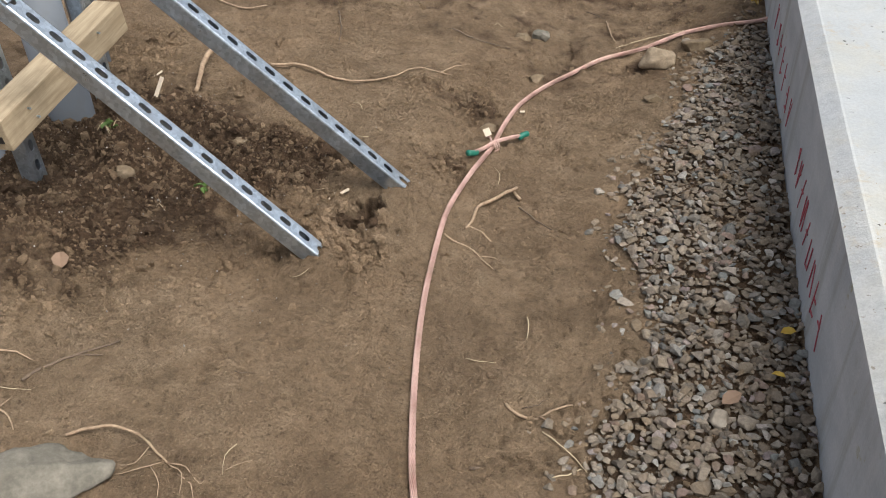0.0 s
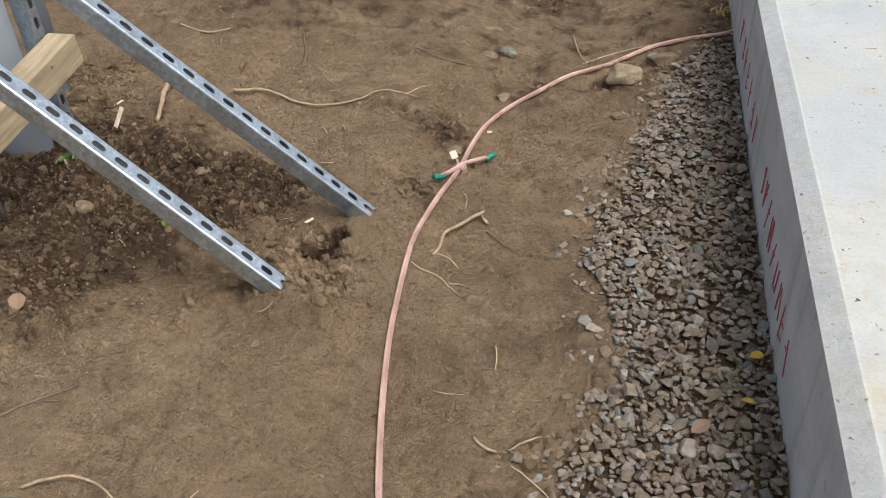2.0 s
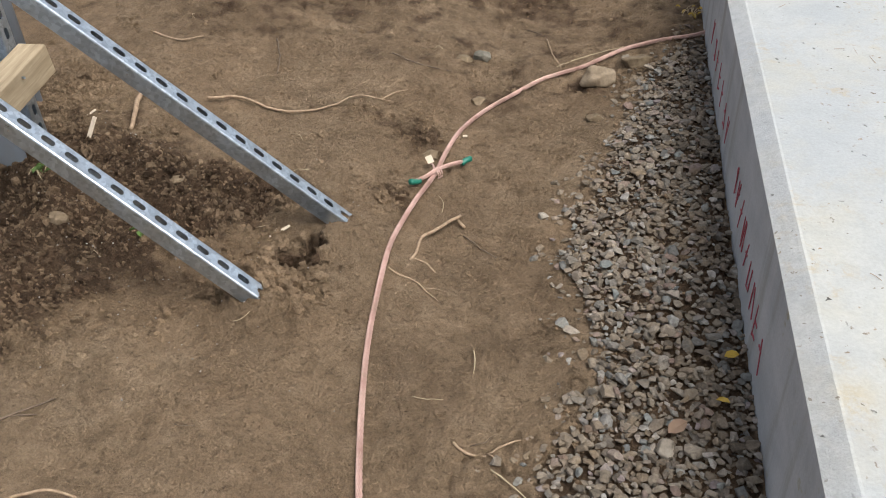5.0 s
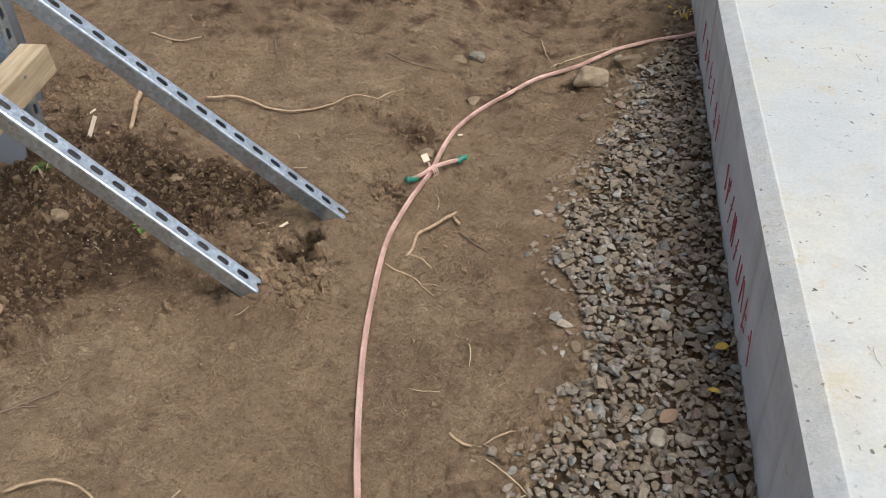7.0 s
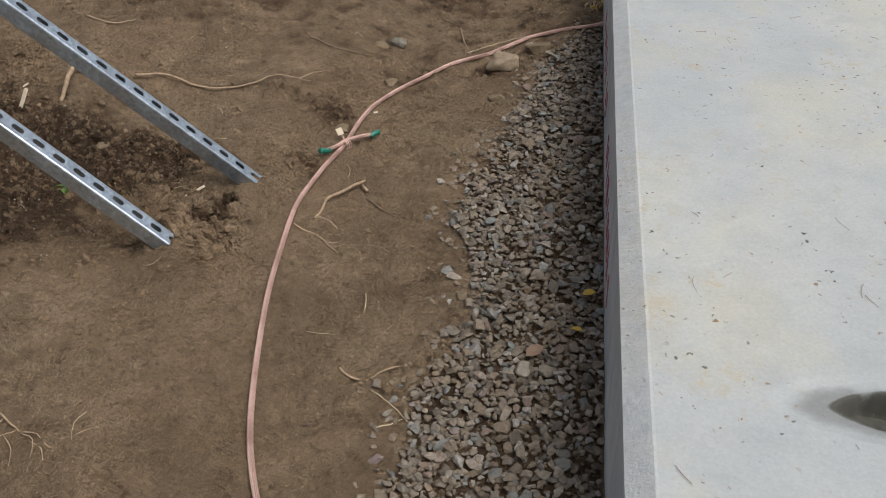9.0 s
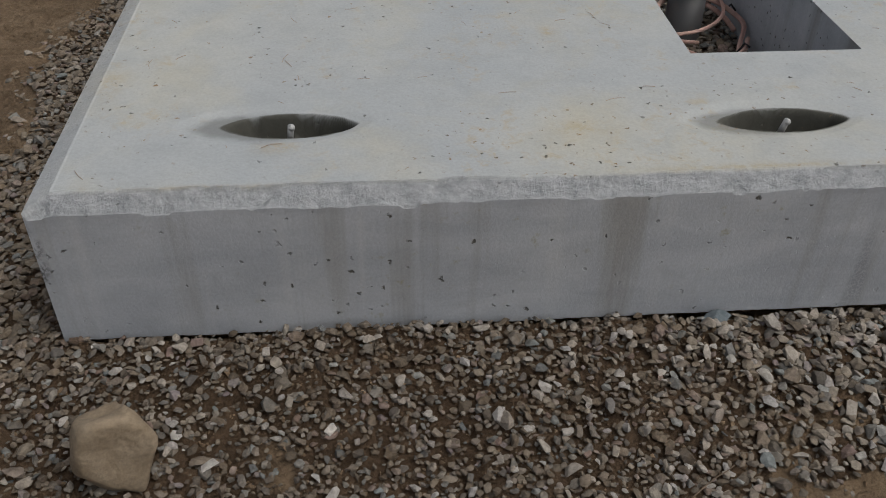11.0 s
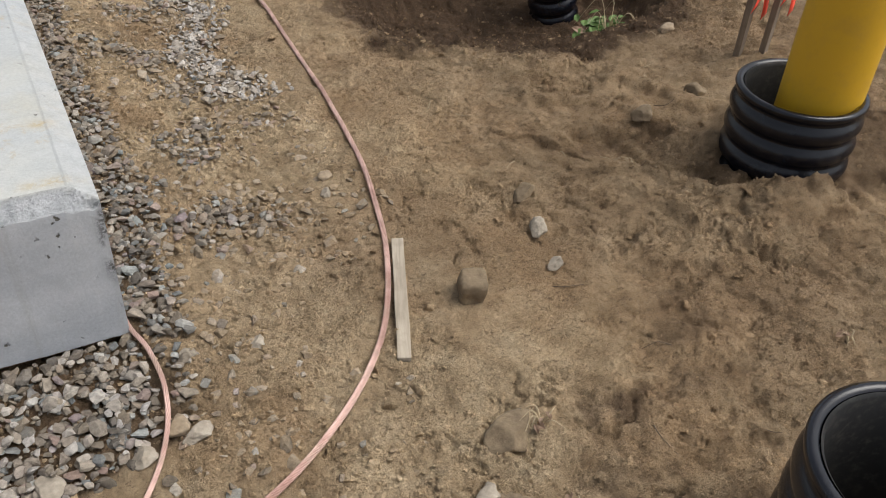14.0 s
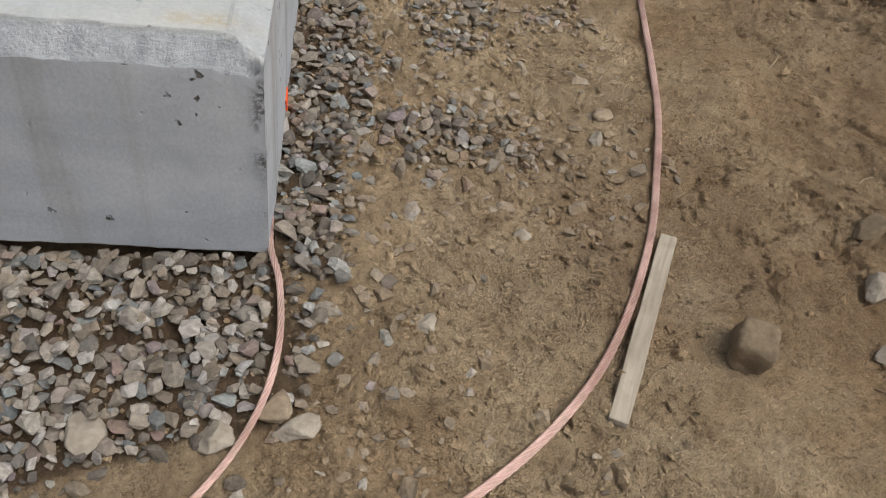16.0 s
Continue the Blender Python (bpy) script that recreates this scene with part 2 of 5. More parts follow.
def soil_material(name, crumbs):
    m, n, b = material(name, 0.92)
    grit, fine, mid, big = tex_noise(n, 0.0035, 3, 0.7), tex_noise(n, 0.012, 6, 0.72), tex_noise(n, 0.06, 7, 0.68), tex_noise(n, 0.5, 4)
    trodden = ramp(n, mid, [(0.28, (0.202, 0.140, 0.086)), (0.5, (0.280, 0.200, 0.127)), (0.72, (0.345, 0.254, 0.168))])
    trodden = mix(n, ramp(n, big, [(0.42, 0.0), (0.66, 0.45)]), trodden, (0.205, 0.135, 0.080))
    sandy = ramp(n, mid, [(0.28, (0.330, 0.234, 0.138)), (0.5, (0.462, 0.346, 0.216)), (0.74, (0.555, 0.438, 0.292))])
    sandy = mix(n, ramp(n, big, [(0.48, 0.0), (0.64, 0.5)]), sandy, (0.285, 0.178, 0.095))
    c = mix(n, attribute(n, "sandy"), trodden, sandy)
    c = mix(n, attribute(n, "red"), c, mix(n, 1.0, c, (1.01, 0.975, 0.93), "MULTIPLY"))
    damp_dark = ramp(n, mid, [(0.3, (0.036, 0.020, 0.012)), (0.7, (0.105, 0.063, 0.037))])
    c = mix(n, attribute(n, "damp_dark"), c, damp_dark)
    c = mix(n, 0.9, c, ramp(n, fine, [(0.30, 0.60), (0.45, 0.97), (0.68, 1.18)]), "MULTIPLY")
    c = mix(n, 0.6, c, ramp(n, grit, [(0.30, 0.62), (0.46, 1.0), (0.70, 1.22)]), "MULTIPLY")
    if crumbs:
        c = mix(n, 1.0, c, ramp(n, island(n), [(0.0, 0.90), (0.6, 1.14), (1.0, 1.34)]), "MULTIPLY")
    b.inputs["Specular IOR Level"].default_value = 0.22
    broken = ramp(n, tex_noise(n, 0.16, 5, 0.65), [(0.42, 0.35), (0.60, 1.0)])
    if not crumbs:
        # shade in pits and along the broken crust's edges, put into the soil colour
        crust, pitted = tex_noise(n, 0.034, 7, 0.70, 0.4), tex_noise(n, 0.016, 5, 0.75, 0.6)
        bare = ramp(n, crust, [(0.376, 0.0), (0.390, 1.0), (0.404, 0.0), (0.480, 0.0), (0.4925, 1.0), (0.505, 0.0), (0.572, 0.0), (0.582, 1.0), (0.594, 0.0)])
        bare = mix(n, 1.0, bare, ramp(n, tex_noise(n, 0.07, 5, 0.7), [(0.48, 0.0), (0.58, 1.0)]), "MULTIPLY")
        bare = mix(n, 1.0, bare, ramp(n, pitted, [(0.34, 0.9), (0.42, 0.0)]), "LIGHTEN")
        c = mix(n, mix(n, 1.0, bare, (0.62, 0.62, 0.62), "MULTIPLY"), c, (0.082, 0.052, 0.031))
    n.links.new(c, b.inputs["Base Color"])
    relief = mix(n, 1.0, tex_noise(n, 0.026, 9, 0.78), broken, "MULTIPLY")
    first = bump(n, b, relief, 0.034, 1.0)
    if not crumbs:
        # flaked crust: small treads with sharp edges, and pits between the grains
        tread = ramp(n, crust, [(0.38, 0.0), (0.40, 0.34), (0.485, 0.36), (0.50, 0.68), (0.575, 0.70), (0.59, 1.0)])
        first = bump(n, b, mix(n, 1.0, tread, broken, "MULTIPLY"), 0.009, 0.9, first)
        pits = ramp(n, pitted, [(0.36, 0.0), (0.43, 1.0)])
        first = bump(n, b, pits, 0.007, 0.9, first)
    first = bump(n, b, fine, 0.009, 1.0, first)
    bump(n, b, grit, 0.0028, 1.0, first)
    return m


def stone_material(name, stops):
    m, n, b = material(name, 0.8)
    c = ramp(n, island(n), stops)
    grain, cloud = tex_noise(n, 0.007, 5, 0.7), tex_noise(n, 0.022, 4)
    c = mix(n, 0.7, c, ramp(n, grain, [(0.3, 0.55), (0.7, 1.3)]), "MULTIPLY")
    c = mix(n, 0.5, c, ramp(n, cloud, [(0.35, 0.6), (0.6, 1.15)]), "MULTIPLY")
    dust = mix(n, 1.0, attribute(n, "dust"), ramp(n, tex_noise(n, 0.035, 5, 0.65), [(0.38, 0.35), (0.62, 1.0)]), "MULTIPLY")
    mud = mix(n, attribute(n, "damp_dark"), ramp(n, grain, [(0.3, (0.125, 0.090, 0.055)), (0.7, (0.265, 0.198, 0.128))]), ramp(n, grain, [(0.3, (0.042, 0.028, 0.017)), (0.7, (0.125, 0.086, 0.052))]))
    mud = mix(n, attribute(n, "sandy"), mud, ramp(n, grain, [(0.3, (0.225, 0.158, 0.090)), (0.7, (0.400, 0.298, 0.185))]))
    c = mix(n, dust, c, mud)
    n.links.new(c, b.inputs["Base Color"])
    b.inputs["Specular IOR Level"].default_value = 0.35
    bump(n, b, grain, 0.004, 0.9)
    return m


def rock_material(name, dark, light):
    m, n, b = material(name, 0.88)
    c = ramp(n, tex_noise(n, 0.05, 8, 0.65), [(0.3, dark), (0.7, light)])
    c = mix(n, 0.5, c, ramp(n, tex_noise(n, 0.008, 5), [(0.3, 0.6), (0.7, 1.2)]), "MULTIPLY")
    n.links.new(c, b.inputs["Base Color"])
    bump(n, b, tex_noise(n, 0.02, 8, 0.7), 0.006, 0.8)
    return m


def concrete_material():
    m, n, b = material("precast_concrete", 0.78)
    side, rough = attribute(n, "side"), attribute(n, "rough")
    cloud, mid, fine = tex_noise(n, 0.55, 5), tex_noise(n, 0.09, 6, 0.6, 0.6), tex_noise(n, 0.006, 4)
    c = ramp(n, cloud, [(0.35, (0.370, 0.395, 0.410)), (0.5, (0.412, 0.430, 0.434)), (0.66, (0.455, 0.462, 0.440))])
    c = mix(n, ramp(n, mid, [(0.35, 0.4), (0.55, 0.0)]), c, (0.335, 0.352, 0.358))
    # yellow-brown blotches and a broad faint bloom, on the trowelled top alone
    blot = mix(n, 1.0, ramp(n, tex_noise(n, 0.035, 7, 0.7, 0.5), [(0.52, 0.0), (0.64, 0.5)]), ramp(n, tex_noise(n, 0.24, 4, 0.6), [(0.50, 0.0), (0.60, 1.0)]), "MULTIPLY")
    blot = mix(n, side, blot, mix(n, 1.0, blot, (0.22, 0.22, 0.22), "MULTIPLY"))
    c = mix(n, blot, c, (0.42, 0.335, 0.20))
    c = mix(n, ramp(n, tex_noise(n, 0.3, 5, 0.65, 0.3), [(0.50, 0.0), (0.70, 0.5)]), c, (0.47, 0.44, 0.345))
    residue = mix(n, 1.0, attribute(n, "residue"), ramp(n, tex_noise(n, 0.02, 6, 0.7), [(0.40, 0.15), (0.56, 1.0)]), "MULTIPLY")
    c = mix(n, residue, c, (0.40, 0.315, 0.17))
    # near-black pockets: wet paste, with the recess's shade put into the colour
    c = mix(n, mix(n, side, attribute(n, "stain_shade"), (0.0, 0.0, 0.0)), c, (0.058, 0.056, 0.043))
    # the formed faces: violet-grey paste with runs down them
    face = mix(n, ramp(n, tex_noise(n, 0.16, 6, 0.6, 0.4, "Object", (0.6, 0.6, 1.6)), [(0.38, 0.0), (0.64, 1.0)]), (0.375, 0.395, 0.428), (0.480, 0.498, 0.528))
    streak = tex_noise(n, 0.10, 5, 0.6, 0.0, "Object", (1.0, 1.0, 0.05))
    face = mix(n, ramp(n, streak, [(0.34, 0.68), (0.47, 0.0)]), face, (0.255, 0.245, 0.222))
    face = mix(n, ramp(n, tex_noise(n, 0.05, 4, 0.55, 0.0, "Object", (1.0, 1.0, 0.04)), [(0.56, 0.0), (0.70, 0.45)]), face, (0.53, 0.54, 0.55))
    face = mix(n, mix(n, 1.0, ramp(n, tex_noise(n, 0.045, 5, 0.65), [(0.60, 0.0), (0.70, 0.8)]), ramp(n, tex_noise(n, 0.4, 3), [(0.50, 0.0), (0.60, 1.0)]), "MULTIPLY"), face, (0.30, 0.275, 0.15))
    c = mix(n, mix(n, 1.0, side, (0.85, 0.85, 0.85), "MULTIPLY"), c, face)
    speck = ramp(n, tex_noise(n, 0.006, 4, 0.7), [(0.44, 0.15), (0.52, 1.0)])
    c = mix(n, mix(n, 1.0, mix(n, 1.0, side, attribute(n, "stain_shade"), "MULTIPLY"), speck, "MULTIPLY"), c, (0.10, 0.10, 0.098))
    # broken chamfer: bare pale aggregate
    c = mix(n, rough, c, ramp(n, tex_noise(n, 0.030, 7, 0.72), [(0.30, (0.30, 0.312, 0.325)), (0.46, (0.44, 0.456, 0.470)), (0.66, (0.57, 0.585, 0.595))]))
    c = mix(n, 0.35, c, ramp(n, fine, [(0.3, 0.75), (0.7, 1.12)]), "MULTIPLY")
    # air holes left by the form, ragged in outline
    tc = n.nodes.new("ShaderNodeTexCoord")
    wob = n.nodes.new("ShaderNodeTexNoise")
    wob.inputs["Scale"].default_value, wob.inputs["Detail"].default_value = 90, 4
    n.links.new(tc.outputs["Object"], wob.inputs["Vector"])
    shift = n.nodes.new("ShaderNodeVectorMath")
    shift.operation = "MULTIPLY_ADD"
    shift.inputs[1].default_value = (0.022, 0.022, 0.022)
    n.links.new(wob.outputs["Color"], shift.inputs[0])
    n.links.new(tc.outputs["Object"], shift.inputs[2])

    def holes(scale, chance, radius, size):
        v = n.nodes.new("ShaderNodeTexVoronoi")
        v.inputs["Scale"].default_value = scale
        n.links.new(shift.outputs[0], v.inputs["Vector"])
        sep = n.nodes.new("ShaderNodeSeparateColor")
        n.links.new(v.outputs["Color"], sep.inputs[0])
        some = ramp(n, sep.outputs[0], [(1 - chance, 0.0), (1 - chance * 0.8, 1.0)])
        spot = ramp(n, v.outputs["Distance"], [(radius * 0.55, 1.0), (radius, 0.0)])
        some = mix(n, 1.0, some, ramp(n, tex_noise(n, size, 3), [(0.42, 0.12), (0.55, 1.0)]), "MULTIPLY")
        return mix(n, 1.0, some, spot, "MULTIPLY")

    large = mix(n, 1.0, holes(30, 0.34, 0.15, 0.3), side, "MULTIPLY")
    small = holes(42, 0.24, 0.17, 0.22)
    pit = mix(n, 1.0, large, small, "LIGHTEN")
    pit = mix(n, rough, pit, mix(n, 1.0, pit, (0.35, 0.35, 0.35), "MULTIPLY"))
    # the shade inside the air holes is put into the colour
    c = mix(n, pit, c, (0.125, 0.118, 0.104))
    # rust-brown and dark flecks in loose clusters on the top
    fleck = mix(n, 1.0, holes(60, 0.32, 0.24, 0.2), ramp(n, tex_noise(n, 0.45, 3), [(0.42, 0.2), (0.56, 1.0)]), "MULTIPLY")
    fleck = mix(n, mix(n, 1.0, side, rough, "LIGHTEN"), fleck, (0.0, 0.0, 0.0))
    c = mix(n, fleck, c, ramp(n, tex_noise(n, 0.08, 3), [(0.42, (0.115, 0.090, 0.060)), (0.58, (0.25, 0.165, 0.080))]))
    n.links.new(c, b.inputs["Base Color"])
    b.inputs["Specular IOR Level"].default_value = 0.35
    inv = n.nodes.new("ShaderNodeInvert")
    n.links.new(pit, inv.inputs["Color"])
    first = bump(n, b, inv.outputs[0], 0.005, 1.0)
    second = bump(n, b, mid, 0.003, 0.35, first)
    grit = mix(n, 1.0, rough, tex_noise(n, 0.008, 5, 0.75), "MULTIPLY")
    second = bump(n, b, grit, 0.010, 1.0, second)
    bump(n, b, fine, 0.0010, 0.7, second)
    return m


def copper_material(name, bright, dull):
    m, n, b = material(name, 0.42, 0.38)
    c = ramp(n, tex_noise(n, 0.10, 5), [(0.35, dull), (0.6, bright)])
    c = mix(n, ramp(n, tex_noise(n, 0.035, 4), [(0.50, 0.0), (0.68, 0.6)]), c, (0.40, 0.30, 0.235))
    n.links.new(c, b.inputs["Base Color"])
    n.links.new(ramp(n, tex_noise(n, 0.03, 4), [(0.3, 0.42), (0.7, 0.70)]), b.inputs["Roughness"])
    return m


def galvanised():
    m, n, b = material("galvanised_steel", 0.35, 0.9)
    v = n.nodes.new("ShaderNodeTexVoronoi")
    v.inputs["Scale"].default_value = 130
    tc = n.nodes.new("ShaderNodeTexCoord")
    n.links.new(tc.outputs["Object"], v.inputs["Vector"])
    sep = n.nodes.new("ShaderNodeSeparateColor")
    n.links.new(v.outputs["Color"], sep.inputs[0])
    c = ramp(n, sep.outputs[0], [(0.0, (0.40, 0.47, 0.54)), (1.0, (0.60, 0.68, 0.76))])
    c = mix(n, ramp(n, tex_noise(n, 0.06, 6, 0.65), [(0.45, 0.0), (0.75, 0.6)]), c, (0.30, 0.31, 0.32))
    n.links.new(c, b.inputs["Base Color"])
    n.links.new(ramp(n, tex_noise(n, 0.05, 5), [(0.3, 0.26), (0.7, 0.5)]), b.inputs["Roughness"])
    return m


def wood_material(name, a, c2, stretch, metal=0.0):
    m, n, b = material(name, 0.75)
    grain = tex_noise(n, 0.012, 6, 0.6, 0.4, "Object", stretch)
    c = ramp(n, grain, [(0.3, a), (0.65, c2)])
    c = mix(n, ramp(n, tex_noise(n, 0.05, 5), [(0.5, 0.0), (0.8, 0.5)]), c, tuple(v * 0.6 for v in a))
    n.links.new(c, b.inputs["Base Color"])
    bump(n, b, grain, 0.0012, 0.6)
    return m


def plain(name, colour, rough=0.6, metal=0.0, dirt=0.25, size=0.06, dirt_colour=(0.17, 0.125, 0.08)):
    m, n, b = material(name, rough, metal)
    c = mix(n, ramp(n, tex_noise(n, size, 6, 0.65), [(0.5, 0.0), (0.75, dirt)]), colour, dirt_colour)
    n.links.new(c, b.inputs["Base Color"])
    bump(n, b, tex_noise(n, 0.01, 5), 0.0008, 0.5)
    return m


SOIL = soil_material("trodden_sandy_soil", False)
CLODS = soil_material("crumbled_soil", True)
GRAVEL = stone_material("crushed_stone", [(0.0, (0.085, 0.076, 0.066)), (0.12, (0.175, 0.146, 0.112)), (0.25, (0.275, 0.232, 0.178)), (0.33, (0.150, 0.165, 0.168)), (0.40, (0.235, 0.190, 0.145)),
                                          (0.50, (0.33, 0.285, 0.228)), (0.59, (0.205, 0.170, 0.138)), (0.66, (0.105, 0.094, 0.084)), (0.75, (0.38, 0.345, 0.292)), (0.82, (0.250, 0.175, 0.146)), (0.88, (0.200, 0.228, 0.226)), (0.95, (0.45, 0.425, 0.385)), (1.0, (0.225, 0.180, 0.184))])
WHITE_GRAVEL = stone_material("pale_crushed_stone", [(0.0, (0.29, 0.255, 0.21)), (0.35, (0.40, 0.36, 0.31)), (0.6, (0.36, 0.345, 0.33)), (0.8, (0.46, 0.42, 0.37)), (1.0, (0.50, 0.48, 0.45))])
CONCRETE = concrete_material()
COPPER = copper_material("stranded_copper", (0.62, 0.425, 0.370), (0.37, 0.222, 0.185))
STEEL = galvanised()
DULL_STEEL = plain("dull_steel", (0.42, 0.42, 0.41), 0.6, 0.3, 0.4)
BRONZE = copper_material("bronze_clamp", (0.42, 0.255, 0.195), (0.22, 0.125, 0.095))
LUMBER = wood_material("pine_lumber", (0.27, 0.205, 0.125), (0.47, 0.375, 0.25), (1.0, 0.08, 1.0))
WEATHERED = wood_material("weathered_wood", (0.235, 0.195, 0.145), (0.40, 0.345, 0.270), (1.0, 0.08, 1.0))
STAKEWOOD = wood_material("grey_stake_wood", (0.14, 0.105, 0.075), (0.24, 0.19, 0.14), (1.0, 1.0, 0.08))
ROOT = wood_material("pale_root_bark", (0.24, 0.16, 0.10), (0.40, 0.29, 0.19), (1.0, 1.0, 1.0))
TWIG = wood_material("dark_twig_bark", (0.09, 0.062, 0.042), (0.17, 0.12, 0.08), (1.0, 1.0, 1.0))
STRAW = plain("dry_straw", (0.50, 0.40, 0.26), 0.8, 0, 0.4)
PVC = plain("grey_pvc", (0.17, 0.19, 0.215), 0.42, 0, 0.2)
BLACKPIPE = plain("black_polyethylene", (0.004, 0.005, 0.009), 0.24, 0, 0.22, 0.05, (0.075, 0.080, 0.090))
LINER = plain("black_pipe_liner", (0.010, 0.010, 0.010), 0.6, 0, 0.45, 0.02, (0.09, 0.08, 0.066))
BLACKPIPE.node_tree.nodes["Principled BSDF"].inputs["Specular IOR Level"].default_value = 0.42
YELLOW = plain("yellow_plastic_sleeve", (0.58, 0.335, 0.012), 0.6, 0, 0.16)
TAPE = plain("black_tape", (0.015, 0.015, 0.017), 0.4, 0, 0.1)
GREEN = plain("green_tape", (0.012, 0.16, 0.11), 0.4, 0, 0.15)
RED = plain("red_crayon", (0.38, 0.070, 0.095), 0.8, 0, 0.5, 0.02, (0.42, 0.40, 0.40))
ORANGE = plain("orange_paint", (0.80, 0.10, 0.02), 0.7, 0, 0.1)
RIBBON = plain("orange_pink_ribbon", (0.95, 0.09, 0.05), 0.5, 0, 0.05)
FOIL = plain("clear_plastic_wrap", (0.55, 0.57, 0.60), 0.12, 0.7, 0.2, 0.02, (0.2, 0.2, 0.22))
LEAF = plain("green_leaf", (0.09, 0.16, 0.035), 0.6, 0, 0.3, 0.02, (0.16, 0.17, 0.05))
DRYLEAF = plain("dry_brown_leaf", (0.25, 0.165, 0.11), 0.7, 0, 0.3, 0.02)
YELLOWLEAF = plain("yellow_leaf", (0.50, 0.34, 0.05), 0.6, 0, 0.2, 0.02)
PAPER = plain("pale_wood_chip", (0.62, 0.52, 0.40), 0.8, 0, 0.3, 0.01)
ROCK_TAN = rock_material("tan_fieldstone", (0.22, 0.165, 0.105), (0.36, 0.285, 0.20))
ROCK_BROWN = rock_material("muddy_brown_stone", (0.125, 0.09, 0.055), (0.26, 0.195, 0.12))
ROCK_MUD = rock_material("muddy_tan_stone", (0.15, 0.108, 0.065), (0.26, 0.195, 0.125))
ROCK_GREY = rock_material("grey_slab_stone", (0.10, 0.092, 0.072), (0.25, 0.23, 0.185))
ROCK_PALE = rock_material("pale_stone", (0.255, 0.215, 0.165), (0.42, 0.37, 0.30))
ROCK_BLUE = rock_material("blue_grey_stone", (0.10, 0.125, 0.14), (0.20, 0.235, 0.25))


# ---- mesh helpers ----
def mesh_object(name, verts, faces, mat, parent=None, label="", smooth=False):
    me = bpy.data.meshes.new(name)
    me.from_pydata(verts, [], faces)
    me.materials.append(mat)
    if smooth:
        me.polygons.foreach_set("use_smooth", [True] * len(me.polygons))
    me.update()
    ob = new(name, me)
    if parent is not None:
        ob.parent = parent
    if label:
        ob["label"] = label
    return ob


def part(name, bm, mat, parent, label="", smooth=False):
    me = bpy.data.meshes.new(name)
    bm.normal_update()
    bm.to_mesh(me)
    bm.free()
    me.materials.append(mat)
    if smooth:
        me.polygons.foreach_set("use_smooth", [True] * len(me.polygons))
    ob = new(name, me)
    ob.parent = parent
    if label:
        ob["label"] = label
    return ob


def empty(name, m, label, category, group="", kind=""):
    ob = new(name)
    ob.empty_display_size = 0.05
    ob.matrix_world = m
    return tagged(ob, label, category, group, kind)


def grid_arrays(xs, ys):
    X, Y = np.meshgrid(xs, ys)
    nx, ny = len(xs), len(ys)
    i = np.arange(nx * ny).reshape(ny, nx)
    quads = np.stack([i[:-1, :-1], i[:-1, 1:], i[1:, 1:], i[1:, :-1]], -1).reshape(-1, 4)
    return X.ravel(), Y.ravel(), quads


def fast_mesh(name, co, quads, mat, smooth=True):
    """A mesh from a vertex array and an array of faces with equal corner counts."""
    me = bpy.data.meshes.new(name)
    k = quads.shape[1]
    me.vertices.add(len(co))
    me.vertices.foreach_set("co", co.astype(np.float32).ravel())
    me.loops.add(quads.size)
    me.loops.foreach_set("vertex_index", quads.astype(np.int32).ravel())
    me.polygons.add(len(quads))
    me.polygons.foreach_set("loop_start", np.arange(0, quads.size, k, dtype=np.int32))
    me.polygons.foreach_set("use_smooth", np.full(len(quads), smooth))
    me.materials.append(mat)
    me.update(calc_edges=True)
    return me


def float_layer(me, name, values):
    a = me.attributes.new(name, "FLOAT", "POINT")
    a.data.foreach_set("value", values.astype(np.float32))


def spread(pieces, reach):
    """Lines at the steps given piece by piece, then ever wider ones out to reach on both sides."""
    out, s, v = [], 0.012, pieces[-1][1] + 0.012
    while v < reach:
        out.append(v)
        s *= 1.35
        v += s
    low, s, v = [], 0.012, pieces[0][0] - 0.012
    while v > -reach:
        low.append(v)
        s *= 1.35
        v -= s
    mid = [v for a, b, step in pieces for v in np.arange(a, b - step * 0.5, step)]
    return np.array(low[::-1] + mid + [pieces[-1][1]] + out)


# ---- the ground: one sheet ----
gx, gy, gq = grid_arrays(spread([(-2.3, -1.8, 0.010), (-1.8, 0.05, 0.0062), (0.05, 1.15, 0.02), (1.15, 3.5, 0.0062), (3.5, 4.5, 0.010)], 400),
                         spread([(-1.0, 1.5, 0.0062), (1.5, 3.0, 0.011)], 400))
near = ss(9, 4, np.hypot(gx - 1, gy - 0.6))
gzv = np.where(near > 0, height(gx, gy), 0.04)
gzv = gzv * near + (1 - near) * 0.06 * fbm(gx, gy, 3.0, 3, 4)
under = (gx > 0.02) * (gx < W - 0.02) * (gy > 0.035) * (gy < L - 0.02)
inhole = (gx > HX0 - 0.05) * (gx < HX1 + 0.05) * (gy > HY0 - 0.05) * (gy < HY1 + 0.05)
gzv = np.where(under, np.where(inhole, 0.025 + 0.01 * fbm(gx, gy, 0.1, 3, 9), 0.004), gzv)
me = fast_mesh("ground", np.stack([gx, gy, gzv], 1), gq, SOIL)
